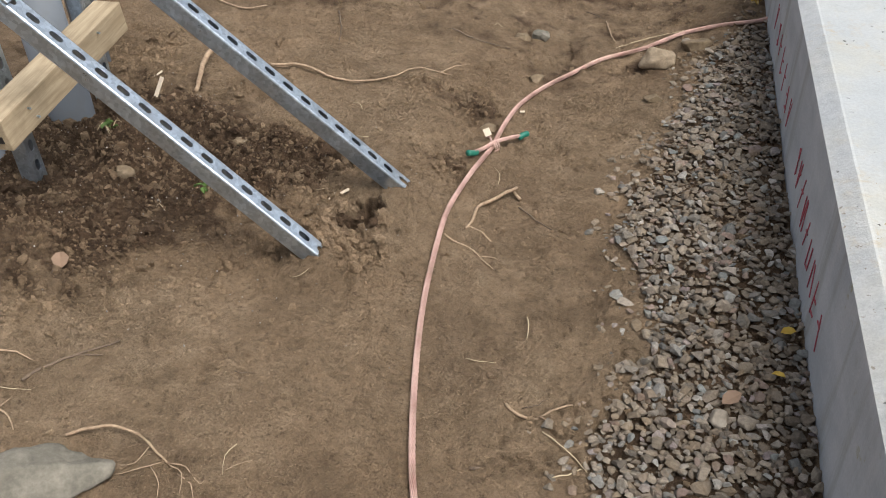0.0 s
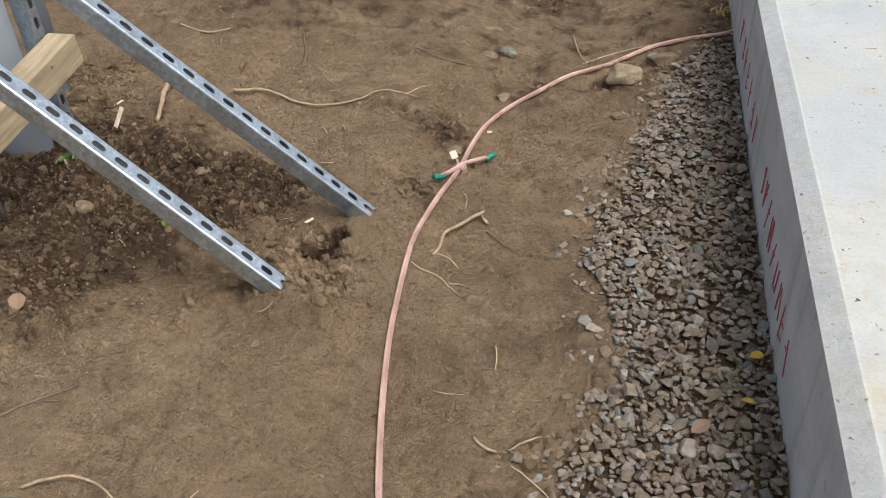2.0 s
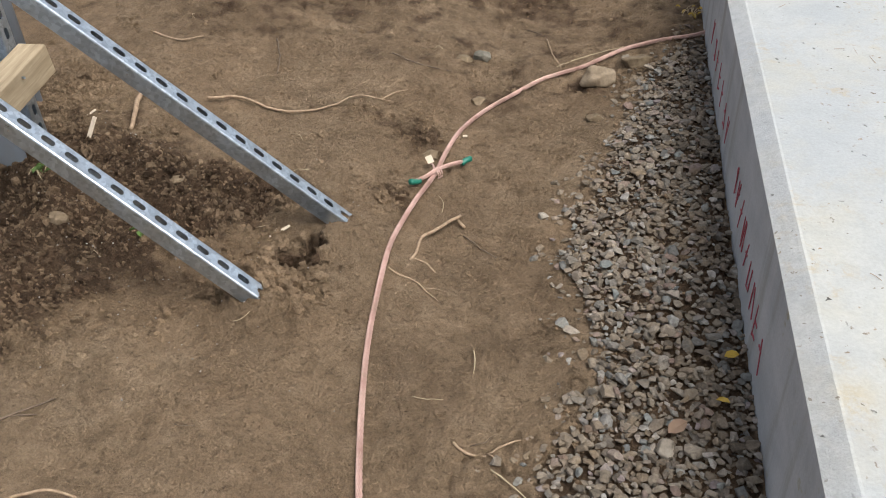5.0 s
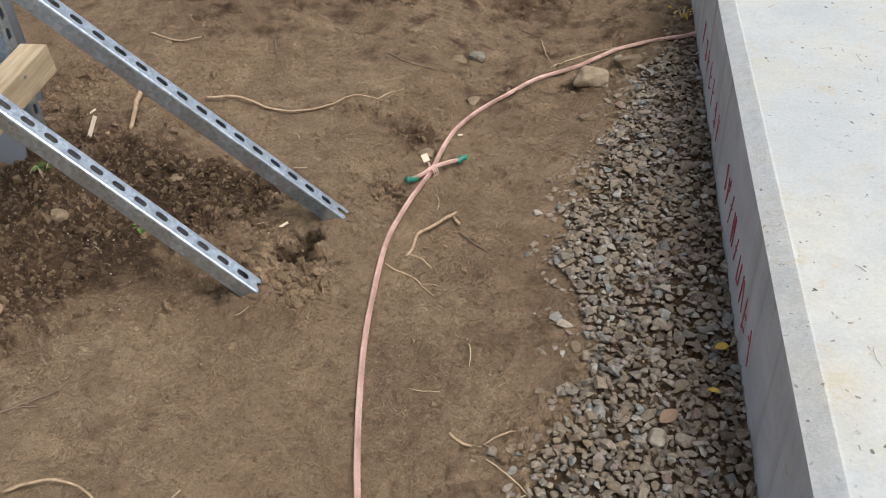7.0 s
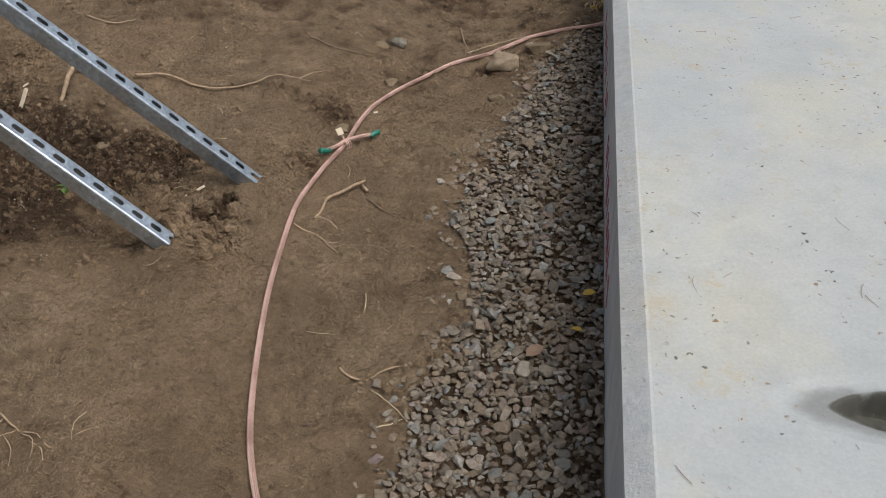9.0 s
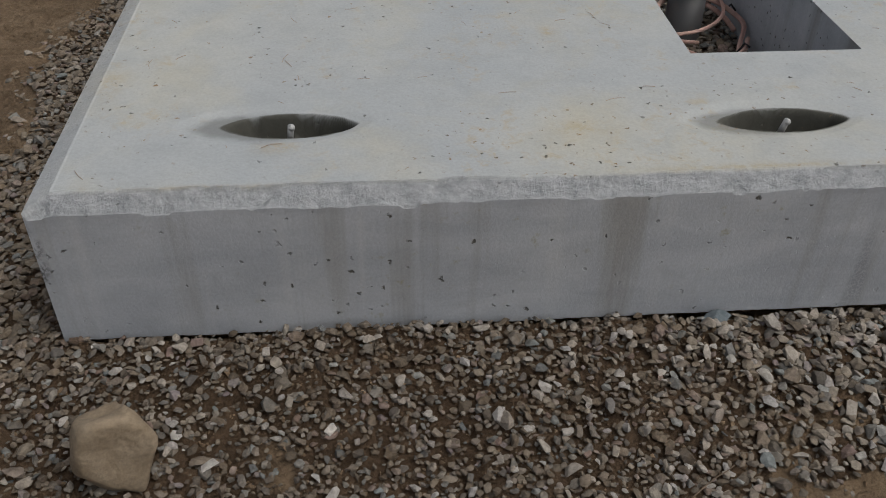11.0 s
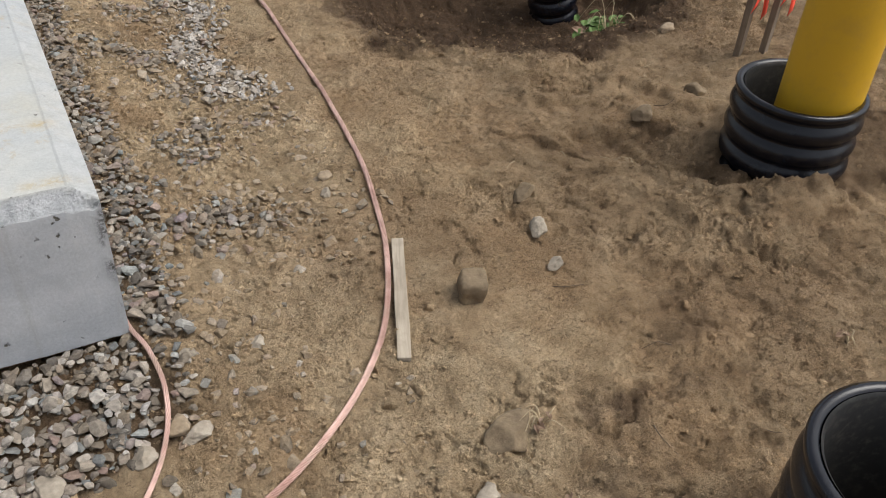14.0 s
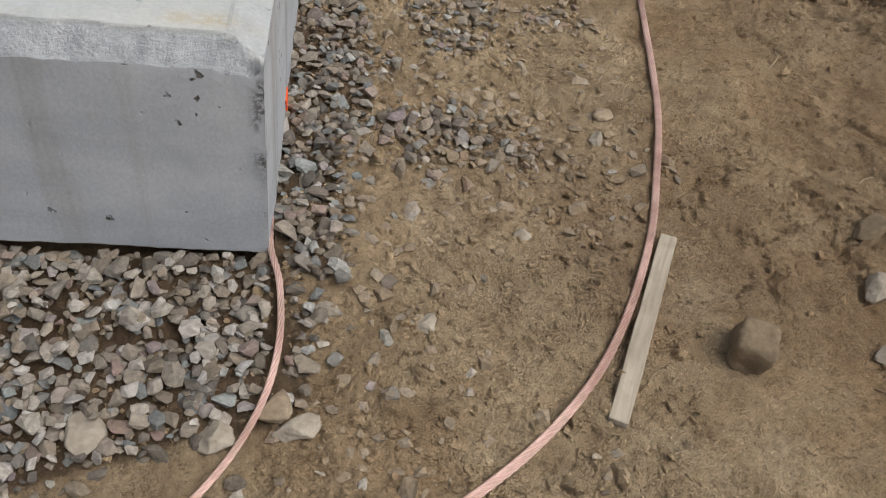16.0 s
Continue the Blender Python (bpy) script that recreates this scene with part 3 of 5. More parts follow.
def damp_dark_at(x, y):
    dark = 1.3 * blob(x, y, -1.66, 1.08, 0.34, 0.28) + 0.9 * blob(x, y, -1.30, 1.12, 0.22, 0.12) + 0.8 * blob(x, y, -1.12, 1.24, 0.15, 0.05)
    dark = dark + 0.6 * blob(x, y, -1.55, 0.70, 0.30, 0.18) + 0.5 * blob(x, y, -0.88, 1.33, 0.10, 0.04) + 0.45 * blob(x, y, -0.95, 1.67, 0.16, 0.05)
    dark = dark + 0.3 * blob(x, y, -1.02, 0.87, 0.13, 0.09) + 0.20 * loose(x, y) * ((x > 2) | (y > 2.4)) + 0.30 * ss(1.5, 2.3, y) * (x < 0)
    for cx, cy, rx, ry, k in ((-0.80, 1.58, 0.10, 0.07, 0.35), (-0.62, 1.92, 0.07, 0.09, 0.35), (-0.42, 2.03, 0.12, 0.04, 0.35), (-0.80, 1.28, 0.04, 0.09, 0.3), (2.74, -0.47, 0.10, 0.05, 0.6), (2.94, -0.36, 0.13, 0.05, 0.5), (2.92, -0.48, 0.08, 0.05, 0.4), (2.65, -0.59, 0.09, 0.06, 0.5), (2.45, -0.80, 0.22, 0.09, 0.6), (2.70, -0.76, 0.16, 0.10, 0.5),
                              (3.95, 0.04, 0.22, 0.18, 0.7), (3.25, 0.33, 0.20, 0.05, 0.45), (3.44, 0.08, 0.14, 0.06, 0.65), (3.62, -0.10, 0.20, 0.06, 0.5), (2.99, -0.27, 0.10, 0.04, 0.4), (3.04, -0.06, 0.09, 0.04, 0.3)):
        dark = dark + k * blob(x, y, cx, cy, rx, ry)
    # outer soil made darker from x 2.9 outwards
    dark = dark + 0.16 * ss(2.9, 3.6, x)
    d = 0.85 * ss(0.15, 0.75, dark + (0.40 * fbm(x, y, 0.10, 4, 31) + 0.40 * fbm(x, y, 0.035, 3, 32)) * (1 - 0.45 * ss(2.5, 2.8, x)) * ss(0.05, 0.3, dark)) + 0.22 * ss(0.2, 0.7, fbm(x, y, 0.5, 3, 33))
    d = d * (1 - 0.30 * ss(2.6, 2.9, x) * ss(0.8, 0.5, y))
    # soil coloured darker inside the hole at the brace's foot
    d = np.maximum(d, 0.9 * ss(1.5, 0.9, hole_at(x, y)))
    # soil coloured darker where the crushed stone lies thick
    d = np.maximum(d, 0.75 * ss(0.5, 0.9, gravel_density(x, y)))
    return np.maximum(d, 0.90 * ss(1.6, 1.1, ((x - 3.64) / 0.66) ** 2 + ((y - 1.38) / 0.50) ** 2 + 0.5 * fbm(x, y, 0.15, 3, 35)))


def sandy_at(x, y):
    return ss(1.2, 2.1, x) * np.clip(0.95 + 0.4 * fbm(x, y, 0.4, 3, 37), 0, 1) * (1 - 0.45 * ss(2.6, 3.1, x))


# the floor of the pad's opening is coloured dark all over
float_layer(me, "damp_dark", np.maximum(damp_dark_at(gx, gy), np.where(inhole, 0.9, 0)))
float_layer(me, "sandy", sandy_at(gx, gy))
float_layer(me, "red", ss(2.5, 2.9, gx) * np.clip(0.9 + 0.5 * fbm(gx, gy, 0.35, 3, 39), 0, 1))
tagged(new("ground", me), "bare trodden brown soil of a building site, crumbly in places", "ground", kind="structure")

# ---- the lines of the two cables ----
R1 = 0.0067
ring_line = [(0.08, 2.40), (-0.03, 2.345), (-0.138, 2.315), (-0.279, 2.252), (-0.452, 2.125), (-0.566, 2.004), (-0.668, 1.841), (-0.714, 1.707),
             (-0.737, 1.577), (-0.752, 1.440), (-0.784, 1.243), (-0.794, 1.080), (-0.781, 0.861), (-0.753, 0.665), (-0.712, 0.468), (-0.669, 0.315), (-0.606, 0.177), (-0.524, 0.044),
             (-0.432, -0.072), (-0.30, -0.195), (-0.14, -0.315), (0.15, -0.46), (0.6, -0.56), (1.0, -0.565), (1.37, -0.513), (1.505, -0.494), (1.675, -0.485), (1.84, -0.450),
             (1.975, -0.424), (2.115, -0.357), (2.275, -0.235), (2.40, -0.080), (2.50, 0.130), (2.56, 0.335), (2.60, 0.525), (2.635, 0.80), (2.665, 1.15), (2.682, 1.5), (2.69, 1.9), (2.66, 2.4)]
branch_line = [(1.917, 0.06, 0.016), (1.922, 0.0, 0.014), (1.938, -0.060, 0.012), (1.944, -0.150, 0.010), (1.926, -0.230, 0.008), (1.880, -0.308), (1.805, -0.392), (1.720, -0.449), (1.66, -0.470), (1.58, -0.477), (1.49, -0.482), (1.45, -0.484)]


def clear_of_cables(x, y):
    ok = np.ones(len(x), bool)
    for line, gap in ((ring_line, 0.018), (branch_line, 0.014)):
        for (ax, ay, *_), (bx, by, *_) in zip(line, line[1:]):
            t = np.clip(((x - ax) * (bx - ax) + (y - ay) * (by - ay)) / ((bx - ax) ** 2 + (by - ay) ** 2), 0, 1)
            ok &= np.hypot(x - ax - t * (bx - ax), y - ay - t * (by - ay)) > gap
    return ok


# ---- loose stone and crumbs of soil ----
def lump(points, seed, flat, sharp=0.25):
    """An angular convex stone about 1 long."""
    rnd = random.Random(seed)
    bm = bmesh.new()
    for _ in range(points):
        v = Vector((rnd.gauss(0, 1), rnd.gauss(0, 1), rnd.gauss(0, 1))).normalized()
        v *= 1 - sharp * rnd.random()
        bm.verts.new((v.x * 0.5, v.y * 0.40, v.z * flat))
    res = bmesh.ops.convex_hull(bm, input=bm.verts)
    bmesh.ops.delete(bm, geom=[g for g in res["geom_interior"] if isinstance(g, bmesh.types.BMVert)], context="VERTS")
    bmesh.ops.triangulate(bm, faces=bm.faces)
    bm.verts.index_update()
    co = np.array([v.co[:] for v in bm.verts])
    tri = np.array([[v.index for v in f.verts] for f in bm.faces])
    bm.free()
    return co, tri


def packed(x, y, size, gap=0.46):
    """Which stones of a random lay find room beside those laid before."""
    cell, seen, ok = 0.02, {}, np.zeros(len(x), bool)
    for k in range(len(x)):
        a, b, s = x[k], y[k], size[k]
        i, j = int(a // cell), int(b // cell)
        free = True
        for ii in (i - 2, i - 1, i, i + 1, i + 2):
            for jj in (j - 2, j - 1, j, j + 1, j + 2):
                for c, d, r in seen.get((ii, jj), ()):
                    if (a - c) ** 2 + (b - d) ** 2 < (gap * 0.5 * (s + r)) ** 2:
                        free = False
                        break
                if not free:
                    break
            if not free:
                break
        if free:
            ok[k] = True
            seen.setdefault((i, j), []).append((a, b, s))
    return ok


def scatter(name, shapes, places, sizes, mat, label, category, rng, tilt=0.5, sink=0.25, layers=None):
    cos, tris, base, counts = [], [], 0, []
    for k, ((x, y, z), s) in enumerate(zip(places, sizes)):
        co, tri = shapes[k % len(shapes)]
        rot = np.array(Euler((rng.normal(0, tilt), rng.normal(0, tilt), rng.uniform(0, 6.283))).to_matrix())
        c = (co * s) @ rot.T + np.array((x, y, z + s * (0.28 - sink)))
        cos.append(c)
        counts.append(len(co))
        tris.append(tri + base)
        base += len(co)
    me = fast_mesh(name, np.concatenate(cos), np.concatenate(tris), mat, False)
    for key, values in (layers or {}).items():
        float_layer(me, key, np.repeat(values, counts))
    return tagged(new(name, me), label, category, kind="stuff")


rng = np.random.default_rng(4)
STONES = [lump(12 if k % 2 else 16, 100 + k, 0.165 + 0.017 * (k % 8), 0.20 if k % 2 else 0.12) for k in range(28)]
CLUMPS = [lump(13, 500 + k, 0.27, 0.45) for k in range(14)]
CRUMBS = [lump(9, 300 + k, 0.33, 0.35) for k in range(12)]
px_, py_ = rng.uniform(-0.62, 2.75, 135000), rng.uniform(-0.75, 2.6, 135000)
keep = (rng.uniform(0, 1, 135000) < gravel_density(px_, py_)) & clear_of_cables(px_, py_)
px_, py_ = px_[keep], py_[keep]
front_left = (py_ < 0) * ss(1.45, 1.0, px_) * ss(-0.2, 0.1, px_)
size = np.clip(rng.lognormal(math.log(0.0215), 0.38, len(px_)) * (1 - 0.22 * front_left + 0.08 * (px_ > 1.5) * (py_ < 0.3)), 0.008, 0.046)
upper = packed(px_, py_, size)
keep = upper | (rng.uniform(0, 1, len(px_)) < 0.40)
px_, py_, size, upper, front_left = px_[keep], py_[keep], size[keep], upper[keep], front_left[keep]
thick = gravel_density(px_, py_)
infill = (px_ > HX0 - 0.04) * (px_ < HX1 + 0.04) * (py_ > HY0 - 0.04) * (py_ < HY1 + 0.04)
pz_ = np.where(infill, 0.03, height(px_, py_)) + np.where(upper, rng.uniform(0.000, 0.009, len(px_)), rng.uniform(-0.008, -0.003, len(px_))) - 0.009 * (thick < 0.4)
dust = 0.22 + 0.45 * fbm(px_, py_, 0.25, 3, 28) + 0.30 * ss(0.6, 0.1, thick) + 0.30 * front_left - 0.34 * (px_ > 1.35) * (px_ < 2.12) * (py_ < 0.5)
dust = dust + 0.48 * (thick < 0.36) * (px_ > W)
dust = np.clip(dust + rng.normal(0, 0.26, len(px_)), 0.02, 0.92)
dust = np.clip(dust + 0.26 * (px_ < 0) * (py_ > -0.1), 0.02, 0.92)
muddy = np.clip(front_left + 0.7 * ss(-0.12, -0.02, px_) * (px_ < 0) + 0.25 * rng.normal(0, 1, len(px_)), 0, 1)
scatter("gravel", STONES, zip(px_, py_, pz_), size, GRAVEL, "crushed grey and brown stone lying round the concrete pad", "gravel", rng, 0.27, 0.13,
        layers={"dust": dust, "damp_dark": muddy, "sandy": sandy_at(px_, py_) * (px_ > W) * ss(0.8, 0.4, thick)})

px_, py_ = rng.uniform(-2.1, 4.3, 200000), rng.uniform(-0.8, 2.9, 200000)
chance = 0.09 + 0.5 * ss(0.05, 0.45, fbm(px_, py_, 0.2, 4, 15)) * ss(-0.3, 0.3, fbm(px_, py_, 0.6, 2, 16)) + 0.65 * loose(px_, py_) ** 1.3 + 0.50 * (px_ > 1.9) * ss(2.55, 2.35, px_) * (py_ < 1.6) + 0.12 * ss(0.02, 0.3, gravel_density(px_, py_))
chance = chance * (1 - (px_ > -0.01) * (px_ < W + 0.01) * (py_ > -0.01))
keep = rng.uniform(0, 1, 200000) < chance
px_, py_ = px_[keep], py_[keep]
size = np.clip(rng.lognormal(math.log(0.0070), 0.55, len(px_)), 0.003, 0.030)
scatter("soil_crumbs", CRUMBS, zip(px_, py_, height(px_, py_)), size, CLODS, "small brown crumbs and clods of soil", "soil", rng, 1.0, 0.20,
        {"damp_dark": np.clip(damp_dark_at(px_, py_) * rng.uniform(0.5, 1.0, len(px_)) * (gravel_density(px_, py_) < 0.4), 0, 0.95), "sandy": sandy_at(px_, py_), "red": ss(2.5, 2.9, px_)})
px_, py_ = rng.uniform(-2.1, 4.3, 110000), rng.uniform(-0.8, 2.9, 110000)
px_, py_ = np.append(px_, rng.uniform(-2.1, -0.80, 26000)), np.append(py_, rng.uniform(0.40, 1.75, 26000))
keep = (rng.uniform(0, 1, len(px_)) < 0.9 * ss(0.25, 0.95, loose(px_, py_)) * (1 - 0.65 * (px_ > 2)) + 0.015 + 0.34 * (px_ > W) * ss(2.6, 2.4, px_) * (py_ < 1.5) + 0.5 * blob(px_, py_, -0.97, 0.93, 0.07, 0.10)) & ((px_ < -0.03) | (px_ > W + 0.03) | (py_ < -0.03)) & clear_of_cables(px_, py_) & (np.hypot(px_ - 2.606, py_ + 0.072) > 0.07)
px_, py_ = px_[keep], py_[keep]
size = np.clip(rng.lognormal(math.log(0.0125), 0.50, len(px_)) * (1 + 1.2 * blob(px_, py_, -0.98, 0.95, 0.10, 0.12)), 0.006, 0.055)
scatter("soil_clods", CLUMPS, zip(px_, py_, height(px_, py_)), size, CLODS, "dark brown clods of dug soil", "soil", rng, 1.0, 0.24,
        {"damp_dark": np.clip(damp_dark_at(px_, py_) * rng.uniform(0.05, 1.25, len(px_)), 0, 0.95), "sandy": sandy_at(px_, py_), "red": ss(2.5, 2.9, px_)})
px_, py_ = rng.normal(-1.5, 0.28, 420), rng.normal(1.02, 0.22, 420)
scatter("pale_grit", CRUMBS, zip(px_, py_, height(px_, py_) + 0.004), rng.uniform(0.003, 0.0075, 420), WHITE_GRAVEL, "white grit scattered in the loose soil", "grit", rng, layers={"dust": rng.uniform(0, 0.4, 420)})
px_, py_ = rng.normal(2.41, 0.045, 760), rng.uniform(0.92, 1.75, 760)
px_ = px_ + 0.06 * np.sin(py_ * 9)
scatter("pale_gravel", STONES, zip(px_, py_, height(px_, py_) + 0.006), np.clip(rng.lognormal(math.log(0.019), 0.35, 760), 0.008, 0.045), WHITE_GRAVEL,
        "streak of pale crushed stone on the soil", "gravel", rng, layers={"dust": rng.uniform(0.0, 0.4, 760)})

px_, py_ = rng.uniform(0.0, 1.98, 2600), rng.uniform(-0.46, -0.012, 2600)
keep = (rng.uniform(0, 1, 2600) < gravel_density(px_, py_) * (0.06 + 0.24 * ss(0.6, 1.2, px_) * ss(-0.5, 0.3, fbm(px_, py_, 0.2, 3, 18)))) & clear_of_cables(px_, py_)
px_, py_ = px_[keep], py_[keep]
scatter("pale_gravel", STONES, zip(px_, py_, height(px_, py_) + 0.009), np.clip(rng.lognormal(math.log(0.024), 0.3, len(px_)), 0.012, 0.045), WHITE_GRAVEL,
        "pale stones strewn over the crushed stone", "gravel", rng, 0.36, 0.13, {"dust": rng.uniform(0.0, 0.4, len(px_))})

# ---- the concrete pad ----
def pocket(x, y, cx, cy):
    """Depth of a hand-formed lifting pocket."""
    u, v = (x - cx) / 0.128, (y - cy - 0.003) / 0.046
    r = u * u + np.abs(v) ** 1.5 + 0.16 * fbm(x, y, 0.045, 3, 72)
    ramp_in = ss(-1.0, -0.45, u)
    return 0.056 * ss(1.0, 0.74, r) * (0.35 + 0.65 * ramp_in) * (1 + 0.22 * fbm(x, y, 0.03, 3, 73)) + 0.006 * ss(1.5, 0.9, ((x - cx + 0.03) / 0.16) ** 2 + np.abs(v / 1.3) ** 1.6)


def lines(pieces):
    out = []
    for a, b, s in pieces:
        out += list(np.arange(a, b - 1e-6, s))
    return np.array(out + [pieces[-1][1]])


def concrete_pad():
    thing = empty("concrete_pad", pose(0, 0, 0), "pale grey precast concrete equipment pad with a rectangular opening", "concrete pad")
    PX = ((0.437, 0.245), (1.409, 0.212))
    xs = lines([(0, 0.05, 0.005), (0.05, 0.3, 0.006), (0.3, 0.58, 0.0035), (0.58, 1.28, 0.006), (1.28, HX0, 0.0045), (HX0, 1.55, 0.0035), (1.55, HX1, 0.0076), (HX1, 1.87, 0.006), (1.87, W, 0.005)])
    ys = lines([(0, 0.055, 0.0025), (0.055, 0.16, 0.0105), (0.16, 0.31, 0.0018), (0.31, HY0, 0.013), (HY0, HY1, 0.0211), (HY1, 2.65, 0.02), (2.65, L, 0.005)])
    x, y, q = grid_arrays(xs, ys)
    edge = np.minimum.reduce([x, W - x, y, L - y])
    worn = fbm(x, y, 0.05, 4, 6, 0.6)
    front = y < np.minimum(x, W - x)
    ch = np.where(front, 0.035, 0.040)
    top = H - np.clip(ch - edge, 0, 1) * np.where(front, 0.0245 / ch, 0.42)
    slope = (edge < ch - 1e-4) & (edge > 1e-4) & front
    top = top + np.where(slope, 0.0046 * fbm(x, y, 0.024, 3, 7, 0.7), 0)
    chips = ss(0.30, 0.5, fbm(x, y, 0.06, 3, 66)) * front * ss(0.042, 0.028, edge)
    top = top - 0.006 * chips
    # the trowelled skin ends in a broken lip over the chamfer, whose lower edge is ragged
    lip = ch + 0.006 * fbm(x, y, 0.05, 3, 75, 0.6)
    top = top - np.where(front, 0.0045 * ss(0.0026, 0.0, edge - lip) * (edge > 0.004), 0)
    top = top - np.where(front & (edge < 0.004), 0.007 * np.clip(fbm(x, y, 0.06, 4, 76, 0.65) + 0.1, 0, 1), 0)
    crumbled = blob(x, y, W, 0.0, 0.035, 0.03)
    top = top - 0.012 * crumbled * ss(-0.2, 0.4, fbm(x, y, 0.02, 3, 78))
    top = top + 0.0012 * fbm(x, y, 0.3, 3, 12)
    stain_shade = np.zeros_like(x)
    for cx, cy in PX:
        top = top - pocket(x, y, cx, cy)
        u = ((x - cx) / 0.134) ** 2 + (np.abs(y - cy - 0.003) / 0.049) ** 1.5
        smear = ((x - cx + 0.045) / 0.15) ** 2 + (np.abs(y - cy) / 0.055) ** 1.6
        # wet pocket floor and painted shade in one mask, with a shadowy smear round it
        stain_shade = np.maximum(stain_shade, np.maximum(0.95 * ss(1.06, 0.90, u + 0.10 * worn * (u > 0.85)), 0.45 * ss(1.1, 0.5, smear + 0.3 * worn)))
    # a broken dark line drawn along the lip
    stain_shade = np.maximum(stain_shade, 0.60 * ss(0.005, 0.001, np.abs(edge - lip)) * front * ss(-0.2, 0.2, fbm(x, y, 0.12, 3, 85)))
    centre_x, centre_y = x[q].mean(1), y[q].mean(1)
    q = q[~((centre_x > HX0) & (centre_x < HX1) & (centre_y > HY0) & (centre_y < HY1))]
    co = [np.stack([x, y, top], 1)]
    faces = [q]
    stain_shades, rough, side = [stain_shade], [ss(0.004, -0.002, edge - np.where(front, lip, ch)) * np.where(front, 0.95, 0.35)], [np.zeros_like(x)]
    base = len(x)
    nx = len(xs)

    def wall(index, down, flip, rows=24):
        nonlocal base
        n = len(index)
        px, py, pz = x[index], y[index], top[index]
        k = np.linspace(0, 1, rows + 1)[:, None]
        ragged = 0.004 * fbm(px + py, px * 0, 0.05, 4, 87, 0.65) if down > -0.01 else 0 * px
        z = pz[None] * (1 - k) + (down + ragged[None]) * k
        gx2, gy2 = np.repeat(px[None], rows + 1, 0), np.repeat(py[None], rows + 1, 0)
        along = gx2 + gy2
        dent = 0.0012 * fbm(along, z, 0.12, 3, 70)
        co.append(np.stack([(gx2 + np.where(k > 0, dent * flip[0], 0)).ravel(), (gy2 + np.where(k > 0, dent * flip[1], 0)).ravel(), z.ravel()], 1))
        i = np.arange(n * (rows + 1)).reshape(rows + 1, n) + base
        f = np.stack([i[:-1, :-1], i[1:, :-1], i[1:, 1:], i[:-1, 1:]], -1).reshape(-1, 4)
        faces.append(f if flip[2] else f[:, ::-1])
        drip = ss(0.45, 0.7, fbm(along, z * 0.12, 0.11, 3, 44)) * 0.35 * ss(0.25, 0.12, np.abs(z - 0.16))
        blot = ss(0.45, 0.62, fbm(along, z, 0.035, 4, 81)) * 0.12
        corner = np.minimum(np.hypot(gx2 - W, gy2), np.hypot(gx2, gy2))
        worn_edge = 0.95 * ss(0.024, 0.004, corner) * ss(-0.05, 0.25, fbm(along, z, 0.022, 3, 83)) * ss(0.10, 0.16, z) * (flip[0] + flip[1] > 0)
        stain_shades.append(np.clip(drip + blot + worn_edge, 0, 1).ravel())
        rough.append(np.zeros(n * (rows + 1)))
        side.append(np.ones(n * (rows + 1)))
        base += n * (rows + 1)

    all_i = np.arange(len(x)).reshape(len(ys), nx)
    wall(all_i[0, :], -0.004, (0, 1, True))
    wall(all_i[-1, :], -0.10, (0, 1, False), 6)
    wall(all_i[:, 0], -0.10, (1, 0, False))
    wall(all_i[:, -1], -0.10, (1, 0, True))
    ix = np.where((xs >= HX0 - 1e-6) & (xs <= HX1 + 1e-6))[0]
    iy = np.where((ys >= HY0 - 1e-6) & (ys <= HY1 + 1e-6))[0]
    wall(all_i[iy[0], ix], -0.05, (0, 0, False), 6)
    wall(all_i[iy[-1], ix], -0.05, (0, 0, True), 6)
    wall(all_i[iy, ix[0]], -0.05, (0, 0, True), 6)
    wall(all_i[iy, ix[-1]], -0.05, (0, 0, False), 6)
    me = fast_mesh("slab", np.concatenate(co), np.concatenate(faces), CONCRETE)
    crease = np.zeros(base, bool)
    crease[:len(x)] = ((np.abs(edge - ch) < 1e-4) & ~front) | (np.abs(x - y) + np.abs(edge - 0.02) < 0.004)
    pairs = np.zeros(len(me.edges) * 2, np.int32)
    me.edges.foreach_get("vertices", pairs)
    pairs = pairs.reshape(-1, 2)
    sharp = me.attributes.new("sharp_edge", "BOOLEAN", "EDGE")
    sharp.data.foreach_set("value", crease[pairs].all(1))
    me.polygons.foreach_set("use_smooth", np.concatenate([np.full(len(f), k == 0) for k, f in enumerate(faces)]))
    residue = np.zeros(base)
    for cx, cy, rx, ry, k in ((1.868, 0.258, 0.022, 0.014, 0.8), (1.856, 0.060, 0.050, 0.012, 0.9), (1.13, 1.02, 0.09, 0.05, 0.8), (1.009, 0.639, 0.018, 0.018, 0.9), (0.06, 0.43, 0.03, 0.06, 0.5),
                              (0.424, 0.160, 0.04, 0.020, 0.6), (0.30, 0.034, 0.12, 0.008, 0.6), (1.0, 0.20, 0.06, 0.03, 0.5), (0.98, 0.85, 0.06, 0.03, 0.5), (1.30, 0.045, 0.22, 0.010, 0.5)):
        residue[:len(x)] = np.maximum(residue[:len(x)], k * blob(x, y, cx, cy, rx, ry))
    float_layer(me, "residue", residue)
    float_layer(me, "stain_shade", np.concatenate(stain_shades))
    float_layer(me, "rough", np.concatenate(rough))
    float_layer(me, "side", np.concatenate(side))
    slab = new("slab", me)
    slab.parent = thing
    for cx, cy in PX:
        bm = bmesh.new()
        bmesh.ops.create_cone(bm, segments=14, radius1=0.0065, radius2=0.0065, depth=0.05, cap_ends=True, matrix=pose(cx, cy, H - 0.026, 12, 8, 0))
        bmesh.ops.create_uvsphere(bm, u_segments=14, v_segments=8, radius=0.007, matrix=pose(cx + 0.004, cy - 0.005, H - 0.006))
